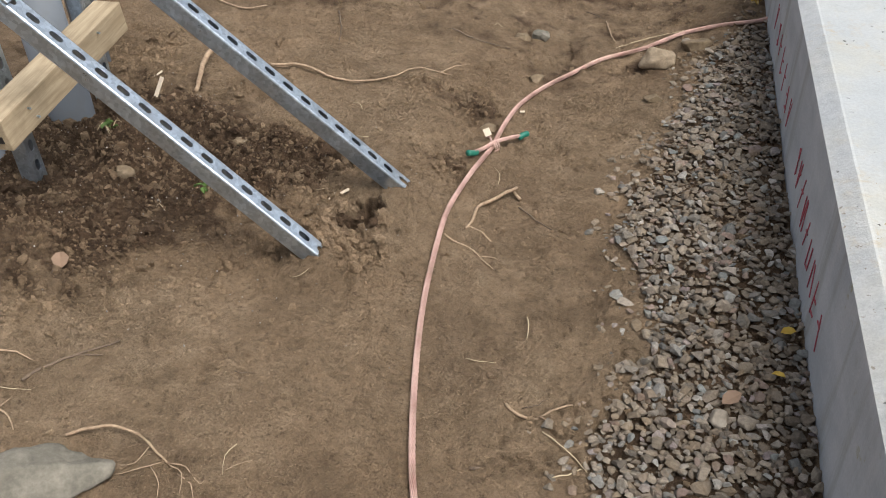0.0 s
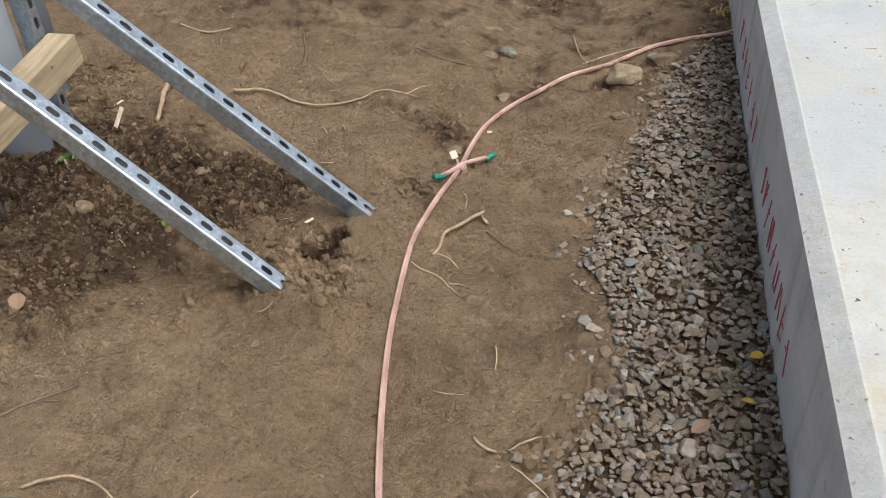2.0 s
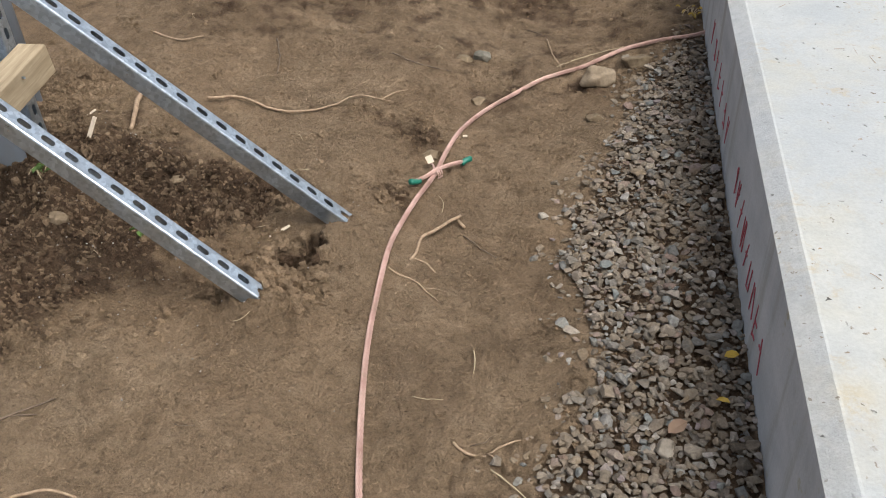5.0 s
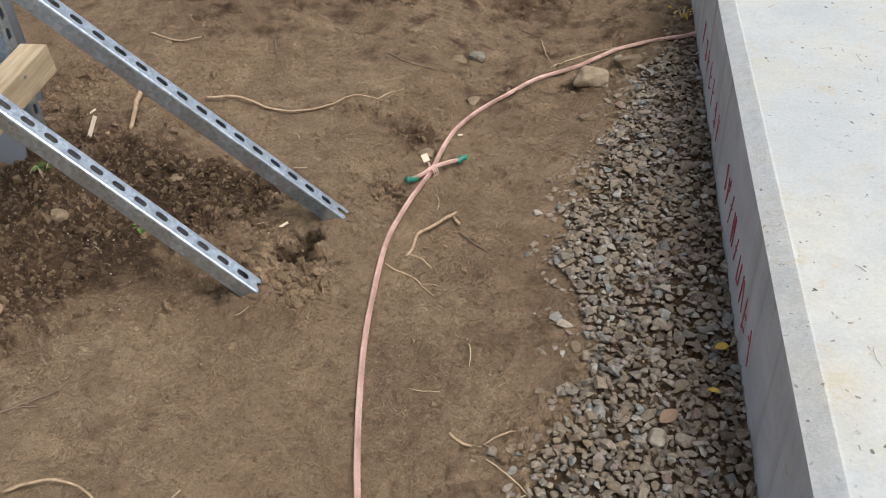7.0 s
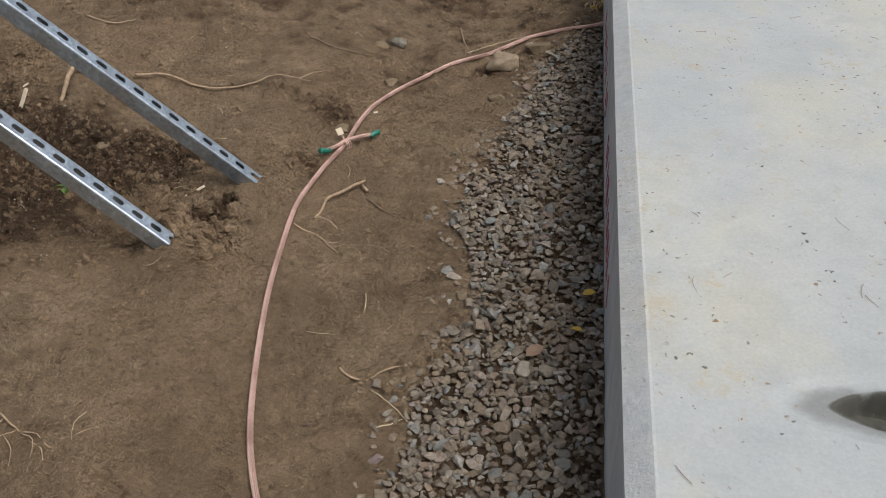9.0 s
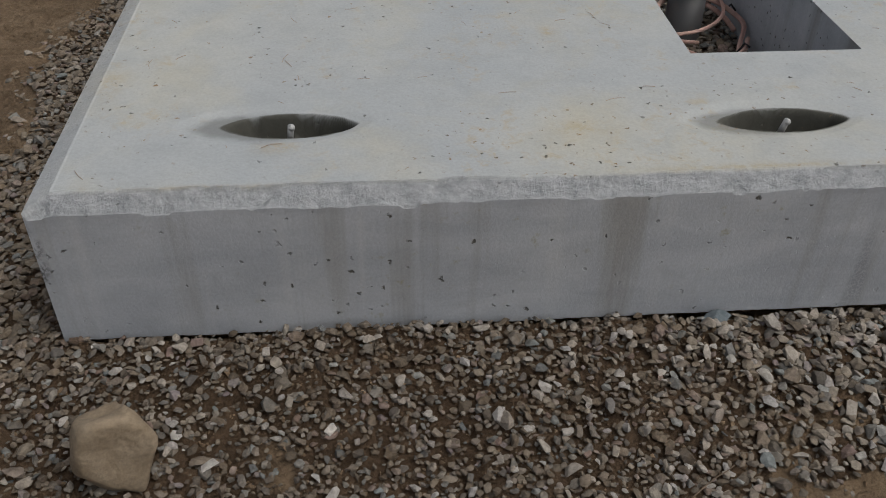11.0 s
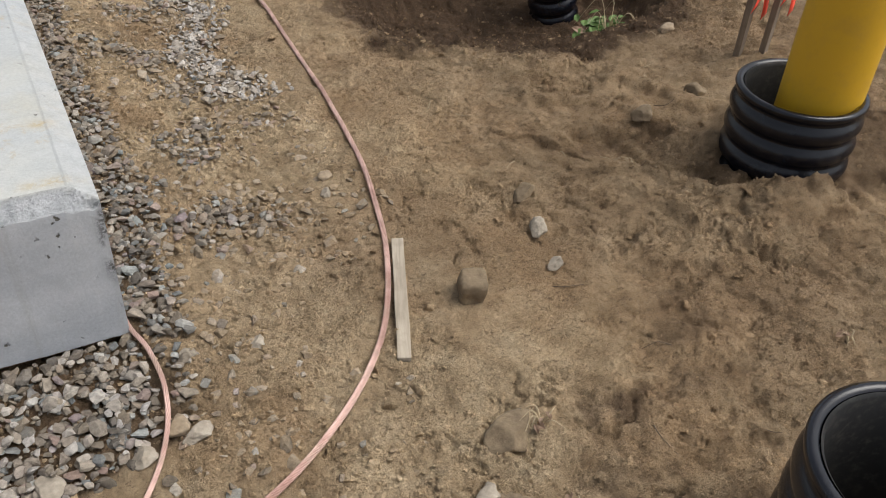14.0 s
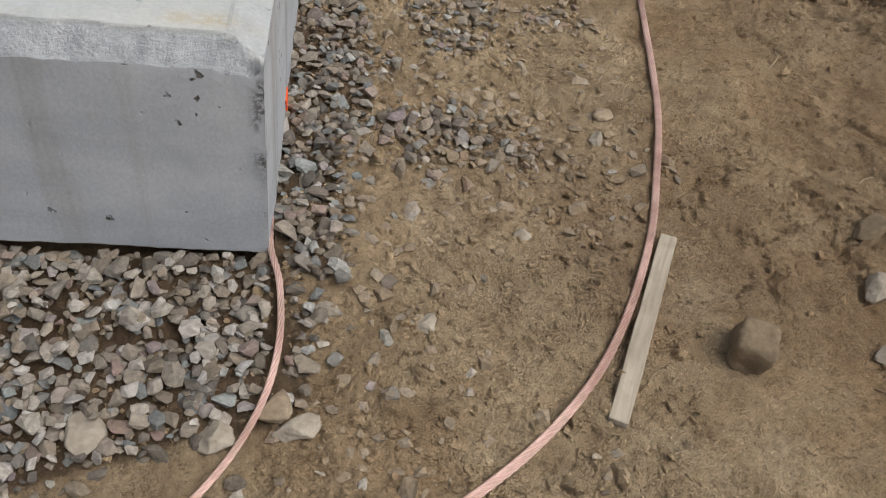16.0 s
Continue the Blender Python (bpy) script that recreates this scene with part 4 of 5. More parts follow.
        part("lifting_pin", bm, DULL_STEEL, thing, "short steel lifting pin in a worn pocket", True)
    return thing, slab


PAD, SLAB = concrete_pad()


# ---- sweeps: cables, roots, twigs, needles ----
def spline(points, step):
    """Evenly stepped points along a smooth line through the given ones."""
    p = [Vector(v) for v in points]
    p = [p[0] * 2 - p[1]] + p + [p[-1] * 2 - p[-2]]
    out = []
    for a, b, c, d in zip(p, p[1:], p[2:], p[3:]):
        n = max(2, int((c - b).length / step))
        for k in range(n):
            t = k / n
            out.append(0.5 * ((2 * b) + (c - a) * t + (2 * a - 5 * b + 4 * c - d) * t * t + (3 * b - a - 3 * c + d) * t ** 3))
    out.append(p[-2])
    return out


def sweep(bm, pts, radius, sides=8, lobes=0, pitch=0.1, depth=0.18, taper=1.0):
    rings, walked, up = [], 0.0, Vector((0, 0, 1))
    for k, p in enumerate(pts):
        d = (pts[min(k + 1, len(pts) - 1)] - pts[max(k - 1, 0)]).normalized()
        if k:
            walked += (p - pts[k - 1]).length
        u = d.cross(up)
        u = u.normalized() if u.length > 1e-4 else Vector((1, 0, 0))
        v = u.cross(d)
        r0 = radius * (1 + (taper - 1) * k / max(1, len(pts) - 1))
        ring = []
        for s in range(sides):
            a = 2 * math.pi * s / sides
            r = r0
            if lobes:
                r = r0 * (1 - depth + depth * abs(math.cos(lobes * 0.5 * a)))
                a += walked * 2 * math.pi / pitch
            ring.append(bm.verts.new(p + u * (r * math.cos(a)) + v * (r * math.sin(a))))
        rings.append(ring)
    for a, b in zip(rings, rings[1:]):
        for s in range(sides):
            bm.faces.new((a[s], a[(s + 1) % sides], b[(s + 1) % sides], b[s]))
    bm.faces.new(rings[0][::-1])
    bm.faces.new(rings[-1])


def on_ground(points, lift):
    return [(x, y, hz(x, y) + lift + (0 if len(r) == 0 else r[0])) for x, y, *r in points]


def draped(points, lift):
    """A line laid over the bumps of the soil between the given points; a third number lifts it there."""
    flat = spline([(p[0], p[1], p[2] if len(p) > 2 else 0) for p in points], 0.02)
    x, y = np.array([p.x for p in flat]), np.array([p.y for p in flat])
    h = height(x, y)
    h = np.maximum.reduce([np.roll(np.pad(h, 2, "edge"), k)[2:-2] for k in (-2, -1, 0, 1, 2)])
    h = np.convolve(np.pad(h, 3, "edge"), np.ones(7) / 7, "valid")
    return [Vector((p.x, p.y, float(z) + p.z + lift)) for p, z in zip(flat, h)]


def cable_mesh(points, radius, lobes=9, step=0.005, pitch=-0.13):
    bm = bmesh.new()
    sweep(bm, spline(points, step), radius, lobes * 6, lobes, pitch, 0.44)
    return bm


ring = empty("ground_cable", pose(*on_ground([ring_line[13]], 0)[0]), "bare stranded copper grounding cable lying in a loop on the soil", "cable")
bm = cable_mesh([p - ring.location for p in draped(ring_line, R1 * 0.55)], R1)
part("conductor", bm, COPPER, ring, "", True)
bm = cable_mesh([Vector(p) - ring.location for p in on_ground([(-0.790, 1.378, 0.012), (-0.768, 1.418, 0.013), (-0.742, 1.458, 0.014), (-0.708, 1.508, 0.012), (-0.680, 1.540, 0.010)], R1)], 0.0055)
tail = part("spliced_tail", bm, COPPER, ring, "short cable tail with green taped ends", True)
for a, b in (((-0.797, 1.366), (-0.780, 1.397)), ((-0.690, 1.529), (-0.668, 1.553))):
    bm = bmesh.new()
    sweep(bm, spline([Vector(p) - ring.location for p in on_ground([(*a, 0.011), ((a[0] + b[0]) / 2, (a[1] + b[1]) / 2, 0.0115), (*b, 0.0115)], R1)], 0.004), 0.0080, 14)
    part("tape_end", bm, GREEN, tail, "green tape wrapped round a cut cable end", True)
bm = bmesh.new()
for k in range(3):
    c = Vector(on_ground([(-0.748 + 0.004 * k, 1.450 + 0.005 * k)], R1 * 1.4)[0]) - ring.location
    loop = [c + Vector((0.014 * math.cos(a) * 0.8, -0.014 * math.cos(a) * 0.6, 0.014 * math.sin(a))) for a in np.linspace(0, 6.0, 14)]
    sweep(bm, loop, 0.0022, 6)
sweep(bm, spline([Vector(p) - ring.location for p in on_ground([(-0.748, 1.452, 0.018), (-0.760, 1.475, 0.02), (-0.775, 1.495, 0.006)], 0)], 0.005), 0.003, 6)
part("wire_tie", bm, COPPER, ring, "twisted copper wire tie", True)
bm = bmesh.new()
bmesh.ops.create_cube(bm, size=1, matrix=Matrix.Translation(Vector(on_ground([(-0.768, 1.480)], 0.03)[0]) - ring.location) @ pose(0, 0, 0, 38, -12, 30) @ Matrix.Diagonal((0.018, 0.022, 0.002, 1)))
part("tag", bm, PAPER, ring, "small pale paper tag")


def box(bm, m, size, bevel=0.002, seg=2):
    r = bmesh.ops.create_cube(bm, size=1, matrix=Matrix.Diagonal((*size, 1)))
    vs = r["verts"]
    if bevel:
        es = list({e for v in vs for e in v.link_edges})
        out = bmesh.ops.bevel(bm, geom=es, offset=bevel, segments=seg, affect="EDGES", profile=0.6)
        vs = list({v for f in out["faces"] for v in f.verts} | {v for v in vs if v.is_valid})
    bmesh.ops.transform(bm, matrix=m, verts=vs)


def rod(bm, a, b, r, seg=16):
    a, b = Vector(a), Vector(b)
    d = b - a
    m = Matrix.Translation((a + b) / 2) @ d.to_track_quat("Z", "Y").to_matrix().to_4x4()
    return bmesh.ops.create_cone(bm, segments=seg, radius1=r, radius2=r, depth=d.length, cap_ends=True, matrix=m)


# ---- branch cable, taped end and clamps at the pad's corner ----
R2 = 0.0047
branch = empty("branch_cable", pose(*on_ground([branch_line[3][:2]], 0)[0]), "thin bare copper cable running out from under the pad corner", "cable")
pts = [p - branch.location for p in draped([(*p[:2], *(0.5 * v for v in p[2:])) for p in branch_line], R2 * 0.7)]
bm = cable_mesh(pts, R2, 7, 0.005, -0.10)
part("conductor", bm, COPPER, branch, "", True)
bm = bmesh.new()
sweep(bm, spline([Vector(p) - branch.location for p in on_ground([(1.462, -0.484), (1.44, -0.485), (1.418, -0.487)], R2)], 0.004), 0.0072, 14)
part("tape_end", bm, TAPE, branch, "black tape wrapped round a cable end", True)


def cable_clamp(x, y, turn, label, studs):
    z = hz(x, y)
    thing = empty("cable_clamp", pose(x, y, z + 0.008, 0, 0, turn), label, "cable clamp", "bronze clamps on the cable")
    bm = bmesh.new()
    if studs == 1:
        box(bm, pose(0, 0.020, 0.010), (0.020, 0.024, 0.020), 0.003)
        part("body", bm, BRONZE, thing)
        bm = bmesh.new()
        for k in (-1, 1):
            arc = [Vector((0.006 * k, 0.012 * math.cos(a) - 0.002, 0.013 * math.sin(a) + 0.002)) for a in np.linspace(-0.3, math.pi + 0.2, 12)]
            sweep(bm, arc, 0.005, 8)
        part("u_bolt", bm, BRONZE, thing, "", True)
        bm = bmesh.new()
        rod(bm, (0, 0.028, 0.018), (0, 0.044, 0.026), 0.006, 6)
        part("nut", bm, BRONZE, thing)
    else:
        box(bm, pose(0, 0, 0.002), (0.042, 0.024, 0.019), 0.004, 3)
        part("body", bm, BRONZE, thing)
        bm = bmesh.new()
        box(bm, pose(0, -0.015, 0.002), (0.037, 0.008, 0.015), 0.003)
        part("jaw", bm, BRONZE, thing)
        for k in (-1, 1):
            bm = bmesh.new()
            rod(bm, (0.011 * k, -0.016, 0.002), (0.011 * k, -0.046, -0.002), 0.0036, 10)
            part("bolt", bm, BRONZE, thing)
            bm = bmesh.new()
            rod(bm, (0.011 * k, -0.020, 0.002), (0.011 * k, -0.029, 0.001), 0.0070, 6)
            part("nut", bm, BRONZE, thing)
        bm = bmesh.new()
        rod(bm, (-0.012, 0.010, 0.006), (-0.013, 0.030, 0.016), 0.0085, 12)
        bmesh.ops.create_uvsphere(bm, u_segments=12, v_segments=8, radius=0.0085, matrix=pose(-0.013, 0.031, 0.0165))
        part("rod_end", bm, BRONZE, thing, "", True)
    return thing


cable_clamp(1.502, -0.488, 6, "small bronze clamp joining two copper cables", 1)
cable_clamp(1.842, -0.446, 14, "bronze split clamp bolted round the copper cable", 2)


# ---- slotted steel struts ----
def strut_mesh(bm, length, first, pitch=0.0508, w=0.0413, depth=0.0413):
    """A slotted channel along +x, slots in its face at z = 0, flanges downward."""
    hw, r = w / 2, 0.004
    n = int((length - first) / pitch) + 1
    def stadium(cx, k):
        a = 2 * math.pi * (k + 0.5) / 20
        c, s = math.cos(a), math.sin(a)
        return (cx + 0.00715 * c + (0.0072 if c > 0 else -0.0072), 0.00715 * s)
    def frame_point(cx, k, x0, x1):
        a = 2 * math.pi * (k + 0.5) / 20
        c, s = math.cos(a), math.sin(a)
        f = 1 / max(abs(c), abs(s))
        c, s = c * f, s * f
        return (x0 + (x1 - x0) * (c + 1) / 2, s * (hw - r))
    edges = [first + pitch * (k - 0.5) for k in range(n + 1)]
    edges[0], edges[-1] = 0.0, length
    for k in range(n):
        cx = first + pitch * k
        inner = [bm.verts.new((*stadium(cx, i), 0)) for i in range(20)]
        outer = [bm.verts.new((*frame_point(cx, i, edges[k], edges[k + 1]), 0)) for i in range(20)]
        lip = [bm.verts.new((v.co.x, v.co.y, -0.0026)) for v in inner]
        for i in range(20):
            j = (i + 1) % 20
            bm.faces.new((inner[i], outer[i], outer[j], inner[j]))
            bm.faces.new((inner[j], lip[j], lip[i], inner[i]))
        for i, (sx, sy) in ((2, (1, 1)), (7, (0, 1)), (12, (0, -1)), (17, (1, -1))):
            v = bm.verts.new((edges[k + sx], sy * (hw - r), 0))
            bm.faces.new((outer[i], v, outer[(i + 1) % 20]))
    for sgn in (1, -1):
        a = [bm.verts.new((x, sgn * y, -0.0026)) for x, y in ((0, hw - r), (0, 0.0078), (length, 0.0078), (length, hw - r))]
        bm.faces.new(a)
    bmesh.ops.recalc_face_normals(bm, faces=bm.faces)


def flange_mesh(bm, length, sgn, w=0.0413, depth=0.0413):
    """One bent side of the channel, with its inturned lip."""
    hw, r = w / 2, 0.004
    p = [(hw - r, 0), (hw - r * 0.3, -r * 0.3), (hw, -r), (hw, -depth + 0.003), (hw - 0.003, -depth), (hw - 0.009, -depth), (hw - 0.010, -depth + 0.007),
         (hw - 0.0125, -depth + 0.007), (hw - 0.0115, -depth + 0.0026), (hw - 0.0026, -depth + 0.0035), (hw - 0.0026, -0.0035), (hw - r, -0.0026)]
    a = [bm.verts.new((0, sgn * y, z)) for y, z in p]
    b = [bm.verts.new((length, sgn * y, z)) for y, z in p]
    for i in range(len(p)):
        j = (i + 1) % len(p)
        bm.faces.new((a[i], a[j], b[j], b[i]))
    bm.faces.new(a[::-1])
    bm.faces.new(b)
    bmesh.ops.recalc_face_normals(bm, faces=bm.faces)


def strut(base, along, face, length, first, label, name="strut_brace"):
    d = Vector(along).normalized()
    y = Vector(face).cross(d).normalized()
    n = d.cross(y)
    m = Matrix.Translation(base) @ Matrix((d, y, n)).transposed().to_4x4()
    thing = empty(name, m, label, "steel strut", "steel struts of the rack")
    bm = bmesh.new()
    strut_mesh(bm, length, first)
    part("slotted_face", bm, STEEL, thing)
    for sgn in (1, -1):
        bm = bmesh.new()
        flange_mesh(bm, length, sgn)
        part("flange", bm, STEEL, thing)
    return thing


dA, dB = Vector((-0.7104, -0.0348, 0.7029)), Vector((-0.6513, -0.1741, 0.7386))
sA = Vector((-0.9933, 0.8054, 0.0894)) - dA.normalized() * 0.0708
sB = Vector((-0.9018, 1.1225, 0.0730)) - dB.normalized() * 0.0708
brace_a = strut(sA, dA, (0.7, 0, 0.71), 0.9708, 0.020, "slotted galvanised steel brace standing slanted in the soil")
strut(sB, dB, (0.73, 0.05, 0.66), 0.9708, 0.020, "slotted galvanised steel brace standing slanted in the soil")
bm = bmesh.new()
box(bm, pose(0.8768, 0, 0.005), (0.10, 0.040, 0.006), 0.001)
rod(bm, (0.8508, 0, 0.008), (0.8508, 0, 0.016), 0.010, 6)
part("bracket", bm, STEEL, brace_a, "flat galvanised bracket with a bolt head")
strut((-1.70, 0.882, 0.02), (0, 0, 1), (1, 0, 0), 0.92, 0.057, "upright slotted steel post of the rack", "strut_post")
strut((-1.72, 1.245, 0.02), (0, 0, 1), (1, 0, 0), 0.92, 0.070, "upright slotted steel post of the rack", "strut_post")

# ---- lumber, conduits ----
tilt = 5.6
beam = empty("lumber_beam", pose(-1.624, 0.952, 0.388, tilt, 0, 0), "short pine timber fixed level across the steel posts", "timber")
bm = bmesh.new()
box(bm, pose(0, 0, 0), (0.068, 0.490, 0.072), 0.003, 3)
part("timber", bm, LUMBER, beam)
for y, z in ((-0.16, 0.012), (-0.145, -0.018), (0.13, 0.02), (0.05, 0.0)):
    bm = bmesh.new()
    rod(bm, (0.030, y, z), (0.042, y - 0.004, z + 0.002), 0.0026, 8)
    part("nail", bm, STEEL, beam, "bent nail head")
for k in range(3):
    bm = bmesh.new()
    box(bm, pose(-0.02 + 0.018 * k, -0.2460, -0.010), (0.011, 0.002, 0.015), 0)
    part("stamp_mark", bm, TAPE, beam, "dark ink stamp on the cut end")


def conduit(x, y, r, top, label, collar=False):
    z = hz(x, y)
    thing = empty("pvc_conduit", pose(x, y, z), label, "conduit", "grey conduits at the rack")
    bm = bmesh.new()
    prof = [(r, -0.12), (r, top), (r - 0.006, top), (r - 0.006, -0.10)]
    if collar:
        prof = [(r, -0.12), (r, 0.12), (r + 0.007, 0.125), (r + 0.007, top), (r - 0.004, top), (r - 0.004, -0.10)]
    rings = [[bm.verts.new((p * math.cos(a), p * math.sin(a), h)) for a in np.linspace(0, 2 * math.pi, 40, endpoint=False)] for p, h in prof]
    for a, b in zip(rings, rings[1:]):
        for k in range(40):
            bm.faces.new((a[k], a[(k + 1) % 40], b[(k + 1) % 40], b[k]))
    part("pipe", bm, PVC, thing, "", True)
    return thing


conduit(-1.798, 1.165, 0.057, 0.75, "thick grey plastic conduit rising out of the soil")
conduit(-1.88, 1.44, 0.034, 0.8, "thinner grey plastic conduit behind the timber", True)
stub = conduit(-1.90, 0.93, 0.06, 0.16, "short grey plastic conduit stub in the soil")

# ---- marks on the pad ----
rnd = random.Random(5)
for start, count, step in ((1.33, 9, 0.070), (2.14, 7, 0.095)):
    for k in range(count):
        y = start - step * k
        for lean, h, dy, dz in rnd.sample(((3, 0.075, 0.0, 0), (16, 0.080, 0.012, 0), (-18, 0.072, 0.026, 0), (84, 0.024, 0.014, 0.006), (4, 0.070, 0.028, 0), (78, 0.022, 0.016, -0.028)), 2 + k % 2):
            bm = bmesh.new()
            box(bm, pose(-0.0012, y - dy, 0.112 - 0.003 * k + dz + 0.006 * rnd.random(), lean + rnd.uniform(-4, 4), 0, 0), (0.0016, 0.0046, h * rnd.uniform(0.85, 1.1)), 0)
            part("red_mark", bm, RED, PAD, "hand-drawn red crayon stroke")
bm = bmesh.new()
box(bm, pose(W + 0.0015, 0.31, -0.01, 12, 0, 0), (0.002, 0.030, 0.09), 0)
part("paint_mark", bm, ORANGE, PAD, "smear of orange marking paint")

# ---- inside the opening ----
stub = empty("wrapped_conduit", pose(1.535, 1.19, 0.03), "dark grey conduit with its top wrapped in clear plastic", "conduit")
bm = bmesh.new()
rings = [[bm.verts.new((p * math.cos(a), p * math.sin(a), h)) for a in np.linspace(0, 2 * math.pi, 36, endpoint=False)] for p, h in ((0.055, -0.06), (0.055, 0.15), (0.049, 0.15), (0.049, -0.04))]
for a, b in zip(rings, rings[1:]):
    for k in range(36):
        bm.faces.new((a[k], a[(k + 1) % 36], b[(k + 1) % 36], b[k]))
part("pipe", bm, plain("dark_grey_conduit", (0.06, 0.06, 0.062), 0.5, 0, 0.2), stub, "", True)
bm = bmesh.new()
bmesh.ops.create_icosphere(bm, subdivisions=4, radius=1, matrix=pose(0, 0, 0.165))
for v in bm.verts:
    p = v.co - Vector((0, 0, 0.165))
    f = 1 + 0.10 * noise.noise(p * 4) + 0.06 * noise.noise(p * 11)
    v.co = Vector((p.x * 0.062 * f, p.y * 0.062 * f, 0.165 + p.z * (0.05 if p.z > 0 else 0.03) * f))
part("wrap", bm, FOIL, stub, "crumpled clear plastic wrap")
coil = empty("cable_coil", pose(1.51, 1.0, 0.045), "loosely coiled copper cable tied with black wire", "cable")
loops = []
for k in range(2):
    for a in np.linspace(0, 2 * math.pi, 15, endpoint=False):
        rx, ry = 0.125 + 0.012 * k, 0.20 - 0.02 * k
        loops.append((0.03 + rx * math.cos(a) + 0.012 * k, 0.08 + ry * math.sin(a + 0.15), 0.028 + 0.05 * (0.5 + 0.5 * math.sin(a - 0.6)) + 0.016 * k))
bm = cable_mesh(loops, 0.0075, 9, 0.007)
part("conductor", bm, COPPER, coil, "", True)
bm = cable_mesh([(-0.20, 0.10, 0.02), (-0.10, 0.055, 0.05), (0.02, 0.06, 0.06), (0.10, 0.11, 0.07), (0.14, 0.20, 0.08), (0.11, 0.33, 0.14), (0.0, 0.36, 0.19), (-0.08, 0.25, 0.10), (-0.12, 0.10, 0.035), (-0.02, 0.04, 0.04), (0.03, 0.05, 0.03)], 0.0055, 7, 0.007)
part("conductor", bm, COPPER, coil, "", True)
bm = cable_mesh([(-0.13, -0.17, 0.03), (-0.06, -0.135, 0.045), (0.03, -0.14, 0.03), (0.13, -0.20, 0.028)], 0.0075, 9, 0.007)
part("conductor", bm, COPPER, coil, "", True)
for p, q in (((0.15, 0.20, 0.06), (0.185, 0.20, 0.06)), ((0.12, -0.02, 0.03), (0.15, -0.03, 0.05))):
    bm = bmesh.new()
    sweep(bm, [Vector(p), (Vector(p) + Vector(q)) / 2 + Vector((0, 0, 0.02)), Vector(q)], 0.0035, 6)
    part("wire_tie", bm, TAPE, coil, "black wire tie")
bm = bmesh.new()
sweep(bm, spline([(0.04, -0.115, 0.03), (0.09, -0.105, 0.034), (0.135, -0.11, 0.03)], 0.006), 0.0065, 8)
part("insulated_end", bm, GREEN, coil, "green insulated cable end", True)

# ---- wooden lath on the soil ----
def lath(name, a, b, w, t, mat, label, category):
    (ax, ay), (bx, by) = a, b
    za, zb = hz(ax, ay), hz(bx, by)
    p, q = Vector((ax, ay, za + t * 0.6)), Vector((bx, by, zb + t * 0.6))
    d = q - p
    m = Matrix.Translation((p + q) / 2) @ d.to_track_quat("Y", "Z").to_matrix().to_4x4()
    bm = bmesh.new()
    box(bm, pose(0, 0, 0), (w, d.length, t), 0.0025, 2)
    bmesh.ops.subdivide_edges(bm, edges=[e for e in bm.edges if e.calc_length() > d.length * 0.8], cuts=8)
    for v in bm.verts:
        v.co += Vector((0.0018 * noise.noise(v.co * 40), 0.004 * noise.noise(v.co * 50), 0.0012 * noise.noise(v.co * 30)))
    me = bpy.data.meshes.new(name)
    bm.to_mesh(me)
    bm.free()
    me.materials.append(mat)
    ob = new(name, me)
    ob.matrix_world = m
    return tagged(ob, label, category)


lath("wooden_lath", (2.538, 0.152), (2.387, -0.200), 0.028, 0.012, WEATHERED, "weathered pale wooden lath lying beside the copper cable", "wooden lath")


# ---- rocks ----
def rock(x, y, size, mat, label, seed, turn=0, sink=0.3, rough=0.16, name="rock"):
    """size: length, width, height of the whole stone; sink: the share of it under the soil."""
    bm = bmesh.new()
    bmesh.ops.create_icosphere(bm, subdivisions=4, radius=1)
    off = Vector((seed * 3.1, seed * 1.7, seed * 0.9))
    planes = []
    r = random.Random(seed)
    for _ in range(11):
        planes.append((Vector((r.gauss(0, 1), r.gauss(0, 1), r.gauss(0, 1))).normalized(), r.uniform(0.55, 0.85)))
    for v in bm.verts:
        p = v.co.copy()
        for n, d in planes:
            over = p.dot(n) - d
            if over > 0:
                p -= n * over
        p *= 1 + rough * noise.noise(p * 1.6 + off) + rough * 0.35 * noise.noise(p * 5 + off)
        v.co = Vector((p.x * size[0] / 1.9, p.y * size[1] / 1.9, p.z * size[2] / 1.9))
    me = bpy.data.meshes.new(name)
    bm.to_mesh(me)
    bm.free()
    me.materials.append(mat)
    me.polygons.foreach_set("use_smooth", [True] * len(me.polygons))
    ob = new(name, me)
    ob.matrix_world = pose(x, y, hz(x, y) + size[2] * (0.5 - sink), 0, 0, turn)
    return tagged(ob, label, "rock")


def block_stone(x, y, size, mat, label, turn):
    """A squarish stone with worn, rounded edges."""
    bm = bmesh.new()
    bmesh.ops.create_icosphere(bm, subdivisions=4, radius=1)
    for v in bm.verts:
        p = v.co
        f = (abs(p.x) ** 7 + abs(p.y) ** 7 + abs(p.z) ** 7) ** (-1 / 7)
        p = p * f * (0.94 + 0.14 * noise.noise(p * 1.3 + Vector((3, 1, 2))) + 0.05 * noise.noise(p * 4))
        p.x *= 1 - 0.12 * p.z
        v.co = Vector((p.x * size[0] / 2, p.y * size[1] / 2, p.z * size[2] / 2))
    me = bpy.data.meshes.new("rock")
    bm.to_mesh(me)
    bm.free()
    me.materials.append(mat)
    me.polygons.foreach_set("use_smooth", [True] * len(me.polygons))
    ob = new("rock", me)
    ob.matrix_world = pose(x, y, hz(x, y) + size[2] * 0.36, 4, -5, turn)
    return tagged(ob, label, "rock")


